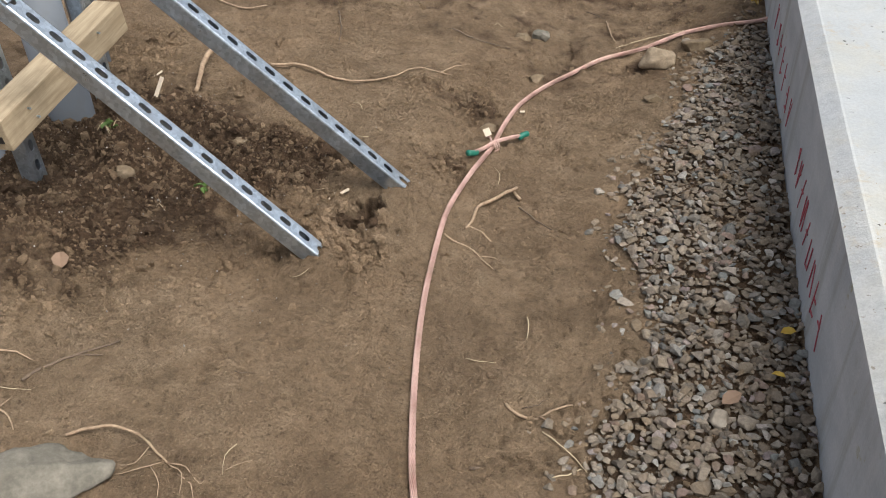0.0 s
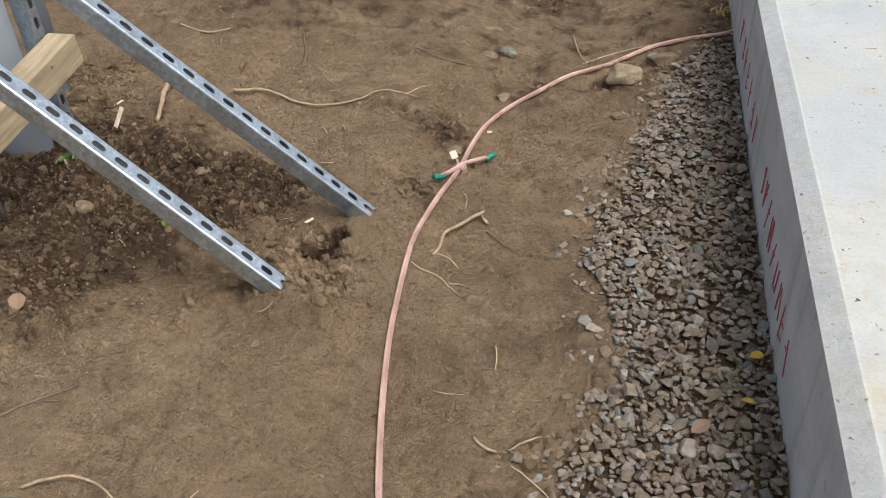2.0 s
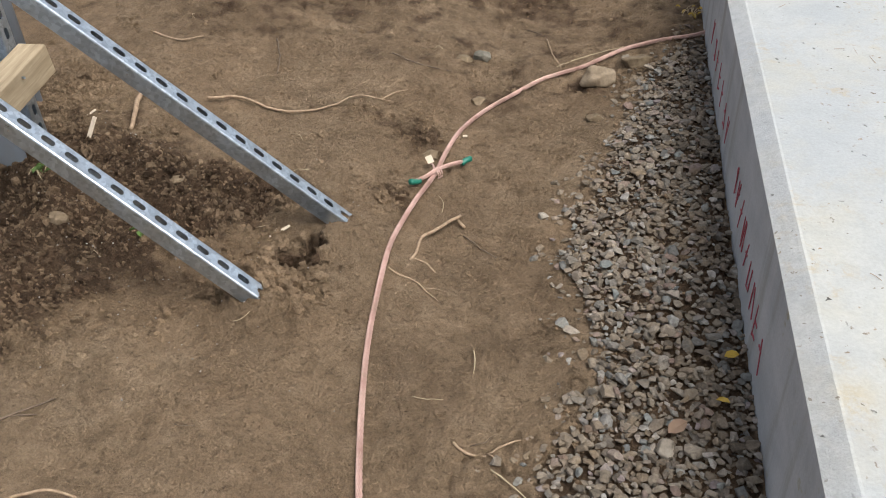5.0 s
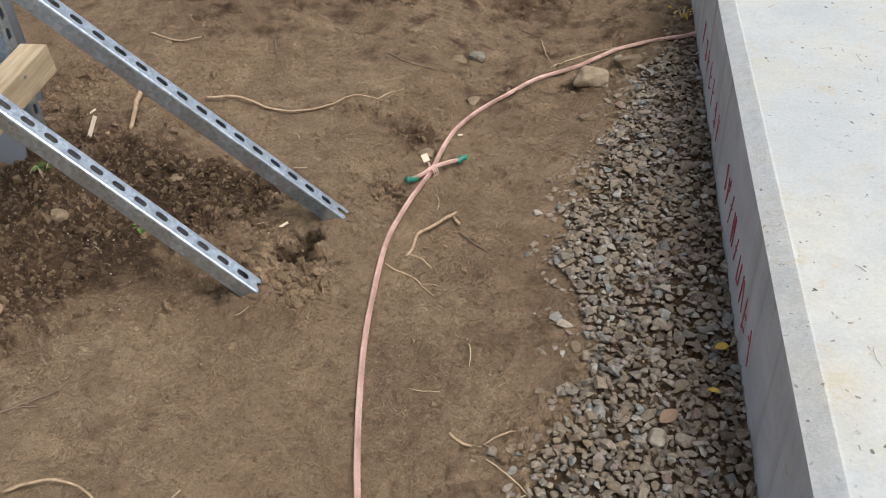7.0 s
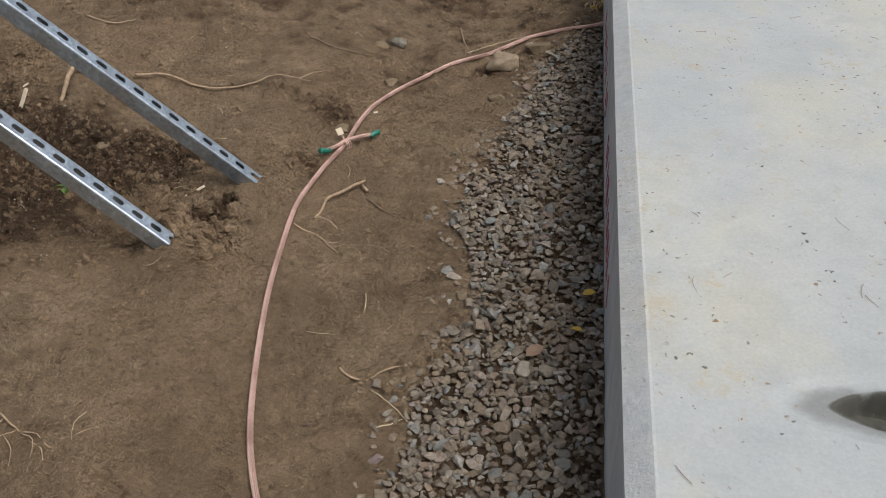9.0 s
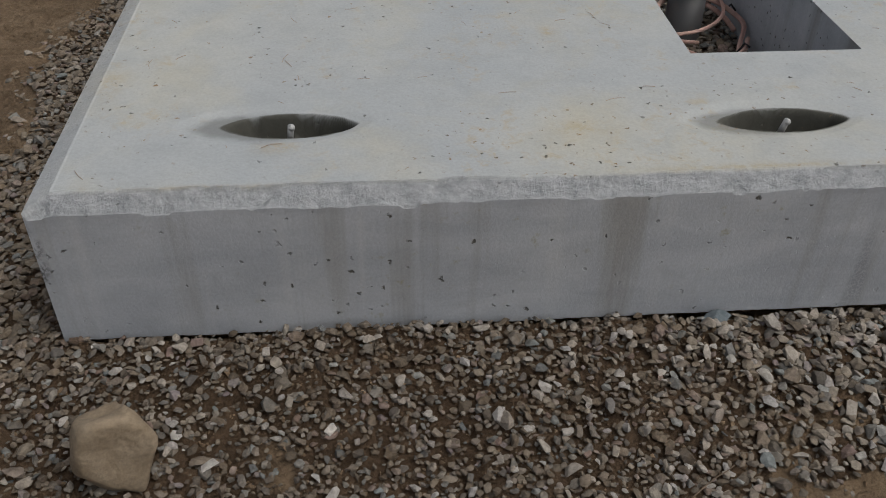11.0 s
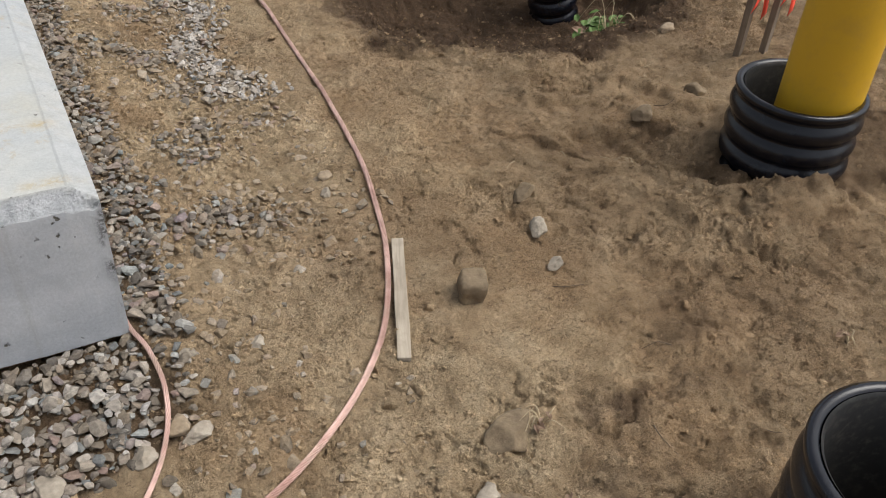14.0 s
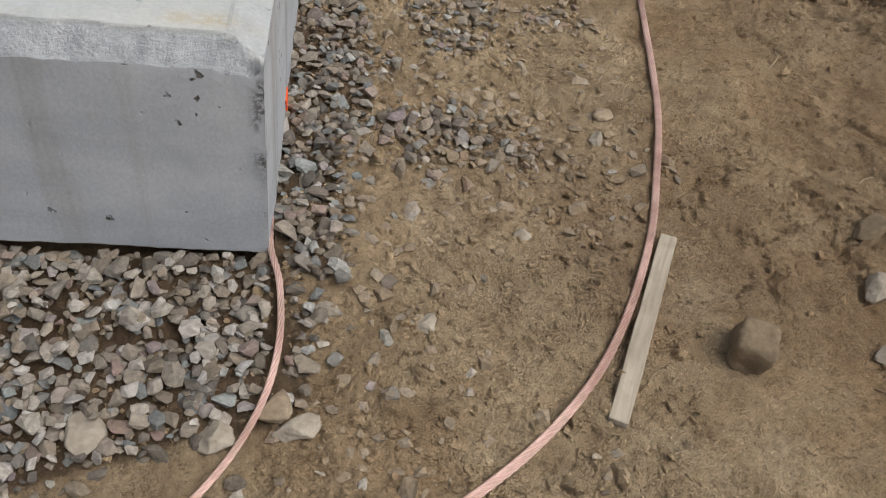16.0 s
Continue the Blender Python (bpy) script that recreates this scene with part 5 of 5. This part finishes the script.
rock(0.156, -0.272, (0.142, 0.140, 0.195), ROCK_TAN, "rounded tan fieldstone lying on the crushed stone", 3, 20, 0.2)
rock(-0.312, -0.098, (0.080, 0.075, 0.130), ROCK_TAN, "tan stone standing in the soil beside the cable", 8, 40, 0.2)
rock(-1.275, 0.125, (0.27, 0.13, 0.085), ROCK_GREY, "flat grey slab of stone half sunk in the soil", 12, 38, 0.40, 0.3)
block_stone(2.610, -0.070, (0.074, 0.060, 0.064), ROCK_BROWN, "square muddy brown stone on the soil", 68)
rock(2.830, -0.068, (0.046, 0.036, 0.040), ROCK_PALE, "small pale stone in the soil", 6, 10)
rock(2.866, 0.068, (0.064, 0.048, 0.046), ROCK_PALE, "small pale stone in the soil", 7, 50)
rock(2.918, 0.208, (0.085, 0.055, 0.045), ROCK_BROWN, "muddy brown stone in the soil", 9, 15, 0.45)
rock(2.490, -0.440, (0.130, 0.090, 0.07), ROCK_BROWN, "broad muddy stone sunk in the soil", 14, 25, 0.70)
rock(2.415, -0.595, (0.120, 0.100, 0.075), ROCK_BROWN, "broad muddy stone sunk in the soil", 15, 70, 0.66)
rock(2.372, -0.545, (0.060, 0.045, 0.035), ROCK_PALE, "small flat pale stone against a larger one", 16, 30)
rock(-0.335, 2.075, (0.120, 0.090, 0.075), ROCK_TAN, "tan stone beside the copper cable", 17, 15, 0.3)
rock(-0.225, 2.165, (0.10, 0.075, 0.06), ROCK_BROWN, "muddy brown stone beside the copper cable", 18, 30, 0.4)
rock(-0.722, 2.185, (0.062, 0.052, 0.045), ROCK_GREY, "small grey stone on the soil", 19, 20, 0.25)
rock(-0.775, 2.150, (0.055, 0.045, 0.04), ROCK_BROWN, "small muddy brown stone on the soil", 20, 20, 0.3)
rock(-1.355, 1.190, (0.048, 0.036, 0.028), ROCK_MUD, "small muddy stone on loose soil", 21, 10)
rock(-1.530, 0.955, (0.040, 0.038, 0.042), ROCK_MUD, "small muddy stone on loose soil", 22, 0)
rock(-0.780, 1.545, (0.055, 0.042, 0.03), ROCK_MUD, "small tan stone beside the cable", 23, 10, 0.4)
rock(-0.695, 1.895, (0.055, 0.042, 0.03), ROCK_MUD, "small tan stone under the cable", 24, 30, 0.45)
rock(-0.340, 1.830, (0.055, 0.040, 0.03), ROCK_BROWN, "small muddy brown stone on the soil", 25, 0)
rock(1.256, -0.030, (0.060, 0.045, 0.04), ROCK_BLUE, "blue-grey stone against the pad", 26, 10)
rock(2.134, -0.078, (0.036, 0.030, 0.024), ROCK_PALE, "pale rounded stone on the sandy soil", 27, 20, 0.35)
rock(1.973, -0.240, (0.062, 0.038, 0.03), ROCK_PALE, "long pale stone beside the branch cable", 28, 10)
rock(1.878, -0.262, (0.046, 0.040, 0.035), ROCK_PALE, "white crystalline stone beside the branch cable", 29, 30)
rock(1.727, -0.262, (0.060, 0.052, 0.04), ROCK_PALE, "pale rounded stone among the gravel", 30, 80)
rock(1.948, -0.218, (0.056, 0.044, 0.034), ROCK_TAN, "flat tan stone beside the branch cable", 37, 40)
rock(2.295, 0.133, (0.030, 0.022, 0.020), ROCK_PALE, "small pale stone on the sandy soil", 38, 20, 0.35)
rock(2.463, 0.403, (0.036, 0.030, 0.026), ROCK_PALE, "small pale stone near the copper cable", 39, 60, 0.35)
rock(2.484, 0.467, (0.044, 0.032, 0.026), ROCK_TAN, "small tan stone near the copper cable", 40, 10, 0.35)
rock(2.050, -0.420, (0.045, 0.030, 0.025), ROCK_BLUE, "blue-grey stone beside the copper cable", 31, 20)
rock(-0.165, 0.585, (0.050, 0.045, 0.035), ROCK_PALE, "pinkish pale stone among the gravel", 32, 0)
rock(3.425, 0.385, (0.085, 0.06, 0.05), ROCK_MUD, "muddy brown stone in the rutted soil", 33, 0, 0.4)
rock(3.66, 0.44, (0.085, 0.07, 0.06), ROCK_BROWN, "muddy brown stone near the stakes", 35, 0, 0.4)
rock(3.86, 0.825, (0.085, 0.045, 0.035), ROCK_TAN, "flat pale stone at the pit's edge", 36, 10, 0.4)


# ---- roots, twigs and straw ----
def strand(name, points, r, mat, label, category, twigs=(), taper=0.5, lift=0.7, sides=8, wob=0.004):
    base = Vector(on_ground([points[0][:2]], 0)[0])
    bm = bmesh.new()
    for pts, rad in ((points, r * 0.82), *twigs):
        line = [p - base for p in spline(on_ground(pts, rad * lift), 0.012)]
        line = [p + Vector((noise.noise(p * 40 + base), noise.noise(p * 40 - base), 0.4 * noise.noise(p * 33))) * wob for p in line]
        sweep(bm, line, rad, sides, 0, 0.1, 0.2, taper)
    for v in bm.verts:
        v.co += v.co.normalized() * 0.0006 * noise.noise(v.co * 150)
    me = bpy.data.meshes.new(name)
    bm.to_mesh(me)
    bm.free()
    me.materials.append(mat)
    me.polygons.foreach_set("use_smooth", [True] * len(me.polygons))
    ob = new(name, me)
    ob.location = base
    return tagged(ob, label, category)


strand("root", [(-1.42, 1.575, 0.01), (-1.327, 1.603, 0.012), (-1.236, 1.585, 0.006), (-1.145, 1.611, 0.007), (-1.074, 1.661, 0.009), (-1.021, 1.716, 0.006), (-0.925, 1.742, -0.004)], 0.0055, ROOT, "long pale crooked root lying on the soil", "root", (([(-0.96, 1.735), (-0.93, 1.80), (-0.90, 1.83)], 0.003),), 0.35)
strand("root", [(-1.56, 1.565, 0.05), (-1.578, 1.501, 0.02), (-1.563, 1.438, 0.006), (-1.538, 1.349, -0.004)], 0.010, ROOT, "thick pale root stub sticking out of loose soil", "root", (), 0.7)
strand("root", [(-0.745, 1.085), (-0.735, 1.118, 0.003), (-0.730, 1.165, 0.008), (-0.700, 1.215, 0.012), (-0.672, 1.262, 0.014), (-0.655, 1.292, 0.010)], 0.0048, ROOT, "short crooked pale root beside the cable", "root", (([(-0.745, 1.10), (-0.70, 1.085), (-0.68, 1.07)], 0.002), ([(-0.66, 1.275, 0.01), (-0.64, 1.252, 0.004)], 0.004)), 1.2)
strand("root", [(-0.785, 1.035), (-0.764, 1.027), (-0.722, 1.019), (-0.689, 1.002), (-0.655, 0.975)], 0.0032, ROOT, "thin brown root crossing beside the cable", "root", (([(-0.70, 1.005), (-0.675, 1.015), (-0.65, 1.012)], 0.0015),), 0.5)
strand("root", [(-1.262, 0.243, 0.004), (-1.208, 0.272, 0.016), (-1.159, 0.284, 0.016), (-1.111, 0.257, 0.008), (-1.074, 0.236, 0.002)], 0.0040, ROOT, "forked pale root with fine rootlets beside the slab", "root",
       (([(-1.076, 0.238), (-1.04, 0.222, 0.006), (-1.03, 0.19)], 0.0013), ([(-1.08, 0.24), (-1.11, 0.215, 0.006), (-1.15, 0.195)], 0.0012), ([(-1.076, 0.238), (-1.039, 0.238, 0.004), (-1.005, 0.215), (-0.975, 0.256), (-0.945, 0.288)], 0.0012),
        ([(-1.10, 0.225), (-1.07, 0.20, 0.006), (-1.06, 0.17)], 0.0011), ([(-1.115, 0.262, 0.008), (-1.13, 0.225, 0.005), (-1.165, 0.21)], 0.0011), ([(-1.05, 0.225), (-1.02, 0.21), (-1.0, 0.18)], 0.0014)), 0.6)
strand("root", [(-1.42, 0.245, 0.004), (-1.385, 0.25, 0.006), (-1.345, 0.225)], 0.003, ROOT, "thin pale root lying behind the slab", "root", (([(-1.39, 0.25, 0.005), (-1.385, 0.28, 0.008)], 0.0014),))
strand("twig", [(-1.392, 0.324), (-1.37, 0.376), (-1.33, 0.422), (-1.284, 0.472)], 0.0042, TWIG, "thin dark twig on the soil", "twig", (([(-1.34, 0.41), (-1.30, 0.43)], 0.002),))
strand("twig", [(-1.48, 0.365), (-1.435, 0.375, 0.003), (-1.403, 0.372)], 0.003, ROOT, "thin pale twig on the soil", "twig")
strand("twig", [(-0.555, 0.568), (-0.53, 0.555), (-0.493, 0.561, 0.004), (-0.458, 0.578, 0.004), (-0.430, 0.600)], 0.0042, ROOT, "small pale twig at the gravel's edge", "twig", (([(-0.49, 0.561, 0.004), (-0.475, 0.548)], 0.002),))
strand("straw", [(-0.477, 0.522), (-0.43, 0.484, 0.01), (-0.386, 0.445)], 0.0022, STRAW, "dry pale grass stalk on the soil", "straw")
strand("straw", [(-0.445, 0.415), (-0.395, 0.444, 0.006)], 0.0020, STRAW, "dry pale grass stalk on the soil", "straw")
strand("twig", [(-0.592, 0.410), (-0.535, 0.428)], 0.0042, TWIG, "short dark twig on the soil", "twig")
strand("twig", [(-0.525, 2.381), (-0.489, 2.248, 0.008), (-0.458, 2.166)], 0.0032, ROOT, "thin pale twig beyond the cable", "twig")
strand("straw", [(-0.475, 2.19), (-0.37, 2.266, 0.012), (-0.262, 2.284)], 0.0022, STRAW, "dry pale grass stalk beside the cable", "straw")
strand("twig", [(-0.60, 2.47), (-0.531, 2.405)], 0.003, TWIG, "short dark twig on the soil", "twig")
strand("twig", [(-0.988, 2.023), (-0.892, 2.004), (-0.80, 2.022)], 0.0036, TWIG, "thin dark twig on the soil", "twig")
strand("twig", [(-1.361, 2.011), (-1.317, 1.906), (-1.29, 1.797)], 0.0034, TWIG, "thin dark twig on the soil", "twig")
strand("twig", [(-0.638, 1.222), (-0.586, 1.178, 0.004), (-0.545, 1.146)], 0.0026, TWIG, "thin dark twig on the soil", "twig")
strand("root", [(-1.73, 1.915), (-1.628, 1.872, 0.004), (-1.56, 1.914)], 0.005, ROOT, "thin brown root on the soil", "root")
strand("straw", [(-0.555, 0.829), (-0.545, 0.798, 0.006), (-0.546, 0.763)], 0.0022, STRAW, "dry pale grass stalk on the soil", "straw")
strand("twig", [(1.03, -0.44), (1.11, -0.385, 0.016), (1.20, -0.33, 0.012)], 0.0022, TWIG, "thin brown twig lying on the gravel", "twig")
r2 = random.Random(21)
for k in range(46):
    x, y = (r2.uniform(2.7, 3.9), r2.uniform(-0.7, 1.0)) if k % 2 else (r2.uniform(-1.75, -0.35), r2.uniform(0.2, 2.5))
    a, l = r2.uniform(0, 6.28), r2.uniform(0.02, 0.07)
    strand("straw", [(x, y), (x + l * 0.5 * math.cos(a), y + l * 0.5 * math.sin(a), 0.006), (x + l * math.cos(a + 0.3), y + l * math.sin(a + 0.3))], 0.0013, STRAW if k % 3 else TWIG, "short bit of dry straw on the soil", "straw", sides=5)


def weed(x, y, spread_, leaves, seed, mat, label, stalks=6, name="weed", tall=1.0):
    """A small tuft: stalks with pointed, folded leaves."""
    r = random.Random(seed)
    base = Vector((x, y, hz(x, y)))
    thing = empty(name, Matrix.Translation(base), label, "weed")
    bm = bmesh.new()
    for _ in range(stalks):
        a, l = r.uniform(0, 6.28), spread_ * r.uniform(0.6, 1.2)
        sweep(bm, spline([(0, 0, -0.005), (l * 0.5 * math.cos(a), l * 0.5 * math.sin(a), (0.018 + 0.2 * l) * tall), (l * math.cos(a + 0.4), l * math.sin(a + 0.4), 0.008 * tall)], 0.01), 0.0016, 5, 0, 0.1, 0.2, 0.5)
    part("stalk_tuft", bm, STRAW, thing)
    bm = bmesh.new()
    for _ in range(leaves):
        a, l = r.uniform(0, 6.28), r.uniform(0.012, 0.028) * min(2.0, tall)
        c = Vector((r.gauss(0, spread_ * 0.35), r.gauss(0, spread_ * 0.35), r.uniform(0.008, 0.03) * tall))
        m = Matrix.Translation(c) @ pose(0, 0, 0, r.uniform(-35, 35), r.uniform(-35, 35), math.degrees(a))
        w = l * 0.3
        pts = [(0, 0, 0), (l * 0.35, w, 0.004), (l * 0.75, w * 0.7, 0.004), (l, 0, -0.003), (l * 0.75, -w * 0.7, 0.004), (l * 0.35, -w, 0.004), (l * 0.5, 0, 0)]
        vs = [bm.verts.new(m @ Vector(p)) for p in pts]
        for i, j in ((0, 1), (1, 2), (2, 3), (3, 4), (4, 5), (5, 0)):
            bm.faces.new((vs[i], vs[j], vs[6]))
    ob = part("foliage", bm, mat, thing)
    sol = ob.modifiers.new("thickness", "SOLIDIFY")
    sol.thickness = 0.0006
    return thing


weed(-1.645, 1.095, 0.035, 9, 1, LEAF, "small green weed in the loose soil", 3)
weed(-1.335, 0.965, 0.025, 5, 2, LEAF, "small green weed in the loose soil", 2)
weed(-1.40, 2.35, 0.06, 10, 3, LEAF, "tuft of green weed on the soil bank", 6)
weed(-0.04, 2.50, 0.05, 9, 4, YELLOWLEAF, "tuft of yellowed weed beside the pad", 8)
weed(2.480, -0.635, 0.045, 5, 5, DRYLEAF, "withered pale weed beside a stone", 7)
weed(2.545, -0.450, 0.04, 4, 6, DRYLEAF, "withered pale weed beside a stone", 6)
weed(3.25, -0.535, 0.03, 4, 7, DRYLEAF, "withered weed on the soil", 5)
weed(3.224, 0.183, 0.05, 0, 8, DRYLEAF, "dry grass tuft on the soil", 9)
weed(3.294, 0.156, 0.04, 0, 9, DRYLEAF, "dry grass tuft on the soil", 7)
weed(3.93, 1.20, 0.13, 90, 10, LEAF, "green weed hanging over the pit's edge", 12, tall=3.0)
weed(3.88, 1.14, 0.10, 8, 11, DRYLEAF, "withered weed in the pit", 12, tall=2.4)


def flat_leaf(x, y, l, turn, mat, label, lift=0.006, name="leaf"):
    bm = bmesh.new()
    w = l * 0.32
    mid = [bm.verts.new((l * k, 0, -0.002)) for k in (-0.5, -0.15, 0.2, 0.5)]
    top = [bm.verts.new((l * k, w * h, 0.004)) for k, h in ((-0.3, 0.75), (0.05, 1.0), (0.32, 0.55))]
    low = [bm.verts.new((l * k, -w * h, 0.003)) for k, h in ((-0.3, 0.75), (0.05, 1.0), (0.32, 0.55))]
    for s in (top, low):
        bm.faces.new((mid[0], mid[1], s[0]))
        bm.faces.new((mid[1], s[1], s[0]))
        bm.faces.new((mid[1], mid[2], s[1]))
        bm.faces.new((mid[2], s[2], s[1]))
        bm.faces.new((mid[2], mid[3], s[2]))
    bmesh.ops.recalc_face_normals(bm, faces=bm.faces)
    me = bpy.data.meshes.new(name)
    bm.to_mesh(me)
    bm.free()
    me.materials.append(mat)
    ob = new(name, me)
    ob.matrix_world = pose(x, y, hz(x, y) + lift, 8, -6, turn)
    ob.modifiers.new("thickness", "SOLIDIFY").thickness = 0.0008
    return tagged(ob, label, "leaf")


flat_leaf(-0.035, 0.815, 0.030, 10, YELLOWLEAF, "yellow fallen leaf on the gravel", 0.022)
flat_leaf(-0.060, 0.690, 0.026, 175, YELLOWLEAF, "thin yellow-green leaf on the gravel", 0.022)
flat_leaf(-0.145, 0.620, 0.045, 40, DRYLEAF, "brown dry leaf on the gravel", 0.022)
flat_leaf(-1.515, 0.645, 0.055, 120, DRYLEAF, "brown dry leaf on loose soil", 0.010)


def chip(x, y, l, w, turn, label, rise=0, lift=0.006):
    bm = bmesh.new()
    box(bm, pose(0, 0, 0), (l, w, 0.004), 0.001, 1)
    for v in bm.verts:
        v.co.y += 0.15 * w * math.sin(v.co.x * 90)
    me = bpy.data.meshes.new("wood_chip")
    bm.to_mesh(me)
    bm.free()
    me.materials.append(PAPER)
    ob = new("wood_chip", me)
    ob.matrix_world = pose(x, y, hz(x, y) + lift, 0, -rise, turn)
    return tagged(ob, label, "wood chip")


chip(-1.605, 1.285, 0.055, 0.014, 65, "pale split chip of wood standing in loose soil", 50, 0.022)
chip(-1.665, 1.385, 0.030, 0.007, 40, "thin pale splinter of wood on loose soil", 20)
chip(-1.045, 1.070, 0.045, 0.008, 40, "thin pale splinter of wood on the soil", 12)
chip(-1.060, 1.062, 0.034, 0.004, 60, "thin pale splinter of wood on the soil", 14)
chip(-0.702, 1.672, 0.014, 0.009, 10, "small white chip on the soil")
chip(3.545, 0.995, 0.030, 0.014, 20, "white scrap of paper at the pit's edge", 5, 0.01)


# ---- corrugated pipes and the bollard ----
def corrugated_pipe(x, y, radius, low, rim, label, lean=(0, 0)):
    thing = empty("corrugated_pipe", pose(x, y, 0, lean[0], lean[1], 0), label, "pipe", "black corrugated pipes in the soil")
    seg, prof = 72, []
    pitch = 0.062
    z = low
    while z < rim - 0.008:
        k = (rim - z) / pitch
        bulge = abs(math.cos(math.pi * k)) ** 0.75
        prof.append((radius - 0.016 + 0.016 * bulge, z))
        z += pitch / 10
    prof += [(radius - 0.003, rim - 0.004), (radius - 0.009, rim), (radius - 0.018, rim - 0.001), (radius - 0.022, rim - 0.006)]
    bm = bmesh.new()
    rings = [[bm.verts.new((p * math.cos(a), p * math.sin(a), h)) for a in np.linspace(0, 2 * math.pi, seg, endpoint=False)] for p, h in prof]
    for a, b in zip(rings, rings[1:]):
        for k in range(seg):
            bm.faces.new((a[k], a[(k + 1) % seg], b[(k + 1) % seg], b[k]))
    part("ribbed_wall", bm, BLACKPIPE, thing, "", True)
    bm = bmesh.new()
    rings = [[bm.verts.new((p * math.cos(a), p * math.sin(a), h)) for a in np.linspace(0, 2 * math.pi, seg, endpoint=False)] for p, h in ((radius - 0.024, rim - 0.005), (radius - 0.030, rim - 0.012), (radius - 0.030, low))]
    for a, b in zip(rings, rings[1:]):
        for k in range(seg):
            bm.faces.new((a[k], b[k], b[(k + 1) % seg], a[(k + 1) % seg]))
    part("liner", bm, LINER, thing, "dusty black inner wall", True)
    return thing


corrugated_pipe(3.655, 0.074, 0.170, -0.28, 0.115, "black corrugated plastic pipe set upright round a yellow post")
corrugated_pipe(2.792, -0.962, 0.168, -0.28, 0.23, "empty black corrugated plastic pipe set upright in the soil")
corrugated_pipe(3.815, 1.51, 0.100, -0.40, 0.12, "black corrugated plastic pipe standing in a dug pit", (0, -14))
post = empty("bollard", pose(3.700, 0.047, -0.25), "yellow plastic-sleeved bollard standing in a black pipe", "bollard")
bm = bmesh.new()
rings = [[bm.verts.new((p * math.cos(a), p * math.sin(a), h)) for a in np.linspace(0, 2 * math.pi, 56, endpoint=False)] for p, h in ((0.104, 0), (0.104, 1.42), (0.098, 1.46), (0.075, 1.49), (0.04, 1.505))]
for a, b in zip(rings, rings[1:]):
    for k in range(56):
        bm.faces.new((a[k], a[(k + 1) % 56], b[(k + 1) % 56], b[k]))
bm.faces.new(rings[-1])
part("sleeve", bm, YELLOW, post, "", True)


# ---- survey stakes ----
def stake(x, y, lean, label):
    thing = empty("survey_stake", pose(x, y, hz(x, y) - 0.08, lean[0], lean[1], 25), label, "stake", "wooden stakes with ribbon")
    bm = bmesh.new()
    box(bm, pose(0, 0, 0.45), (0.036, 0.020, 0.90), 0.002, 2)
    part("lath", bm, STAKEWOOD, thing)
    for k, (dx, h, l) in enumerate(((0.012, 0.40, 0.20), (-0.01, 0.42, 0.16))):
        bm = bmesh.new()
        rows = []
        for i in range(9):
            t = i / 8
            rows.append([bm.verts.new((dx + sx * (0.015 + 0.008 * t) + 0.05 * t * t * (1 if k == 0 else -1), -0.013 - 0.02 * math.sin(2.2 * t), h - l * t + 0.004 * sx)) for sx in (-1, 1)])
        for a, b in zip(rows, rows[1:]):
            bm.faces.new((a[0], a[1], b[1], b[0]))
        ob = part("ribbon", bm, RIBBON, thing, "fluttering orange marking ribbon", True)
        ob.modifiers.new("thickness", "SOLIDIFY").thickness = 0.0008
    return thing


stake(3.965, 0.585, (0, 0), "grey wooden survey stake with orange ribbon")
stake(4.03, 0.545, (0, 4), "grey wooden survey stake with orange ribbon")


# ---- dry needles and bits of stalk blown on the pad ----
rn = random.Random(31)
bm = bmesh.new()
for k in range(85):
    x, y = rn.uniform(0.08, W - 0.08), rn.uniform(0.07, 2.0)
    if HX0 - 0.08 < x < HX1 + 0.08 and HY0 - 0.08 < y < HY1 + 0.08 or abs(y - 0.235) < 0.06:
        continue
    a, l, bend = rn.uniform(0, 6.283), rn.uniform(0.008, 0.045), rn.uniform(-0.5, 0.5)
    line = [Vector((x + l * t * math.cos(a + bend * t), y + l * t * math.sin(a + bend * t), H + 0.0016 + 0.003 * t * (1 - t))) for t in (0, 0.33, 0.66, 1)]
    sweep(bm, line, rn.uniform(0.0003, 0.0006), 5)
me = bpy.data.meshes.new("dry_needles")
bm.to_mesh(me)
bm.free()
me.materials.append(ROOT)
tagged(new("dry_needles", me), "thin brown needles and stalks strewn on the concrete", "plant litter", kind="stuff")
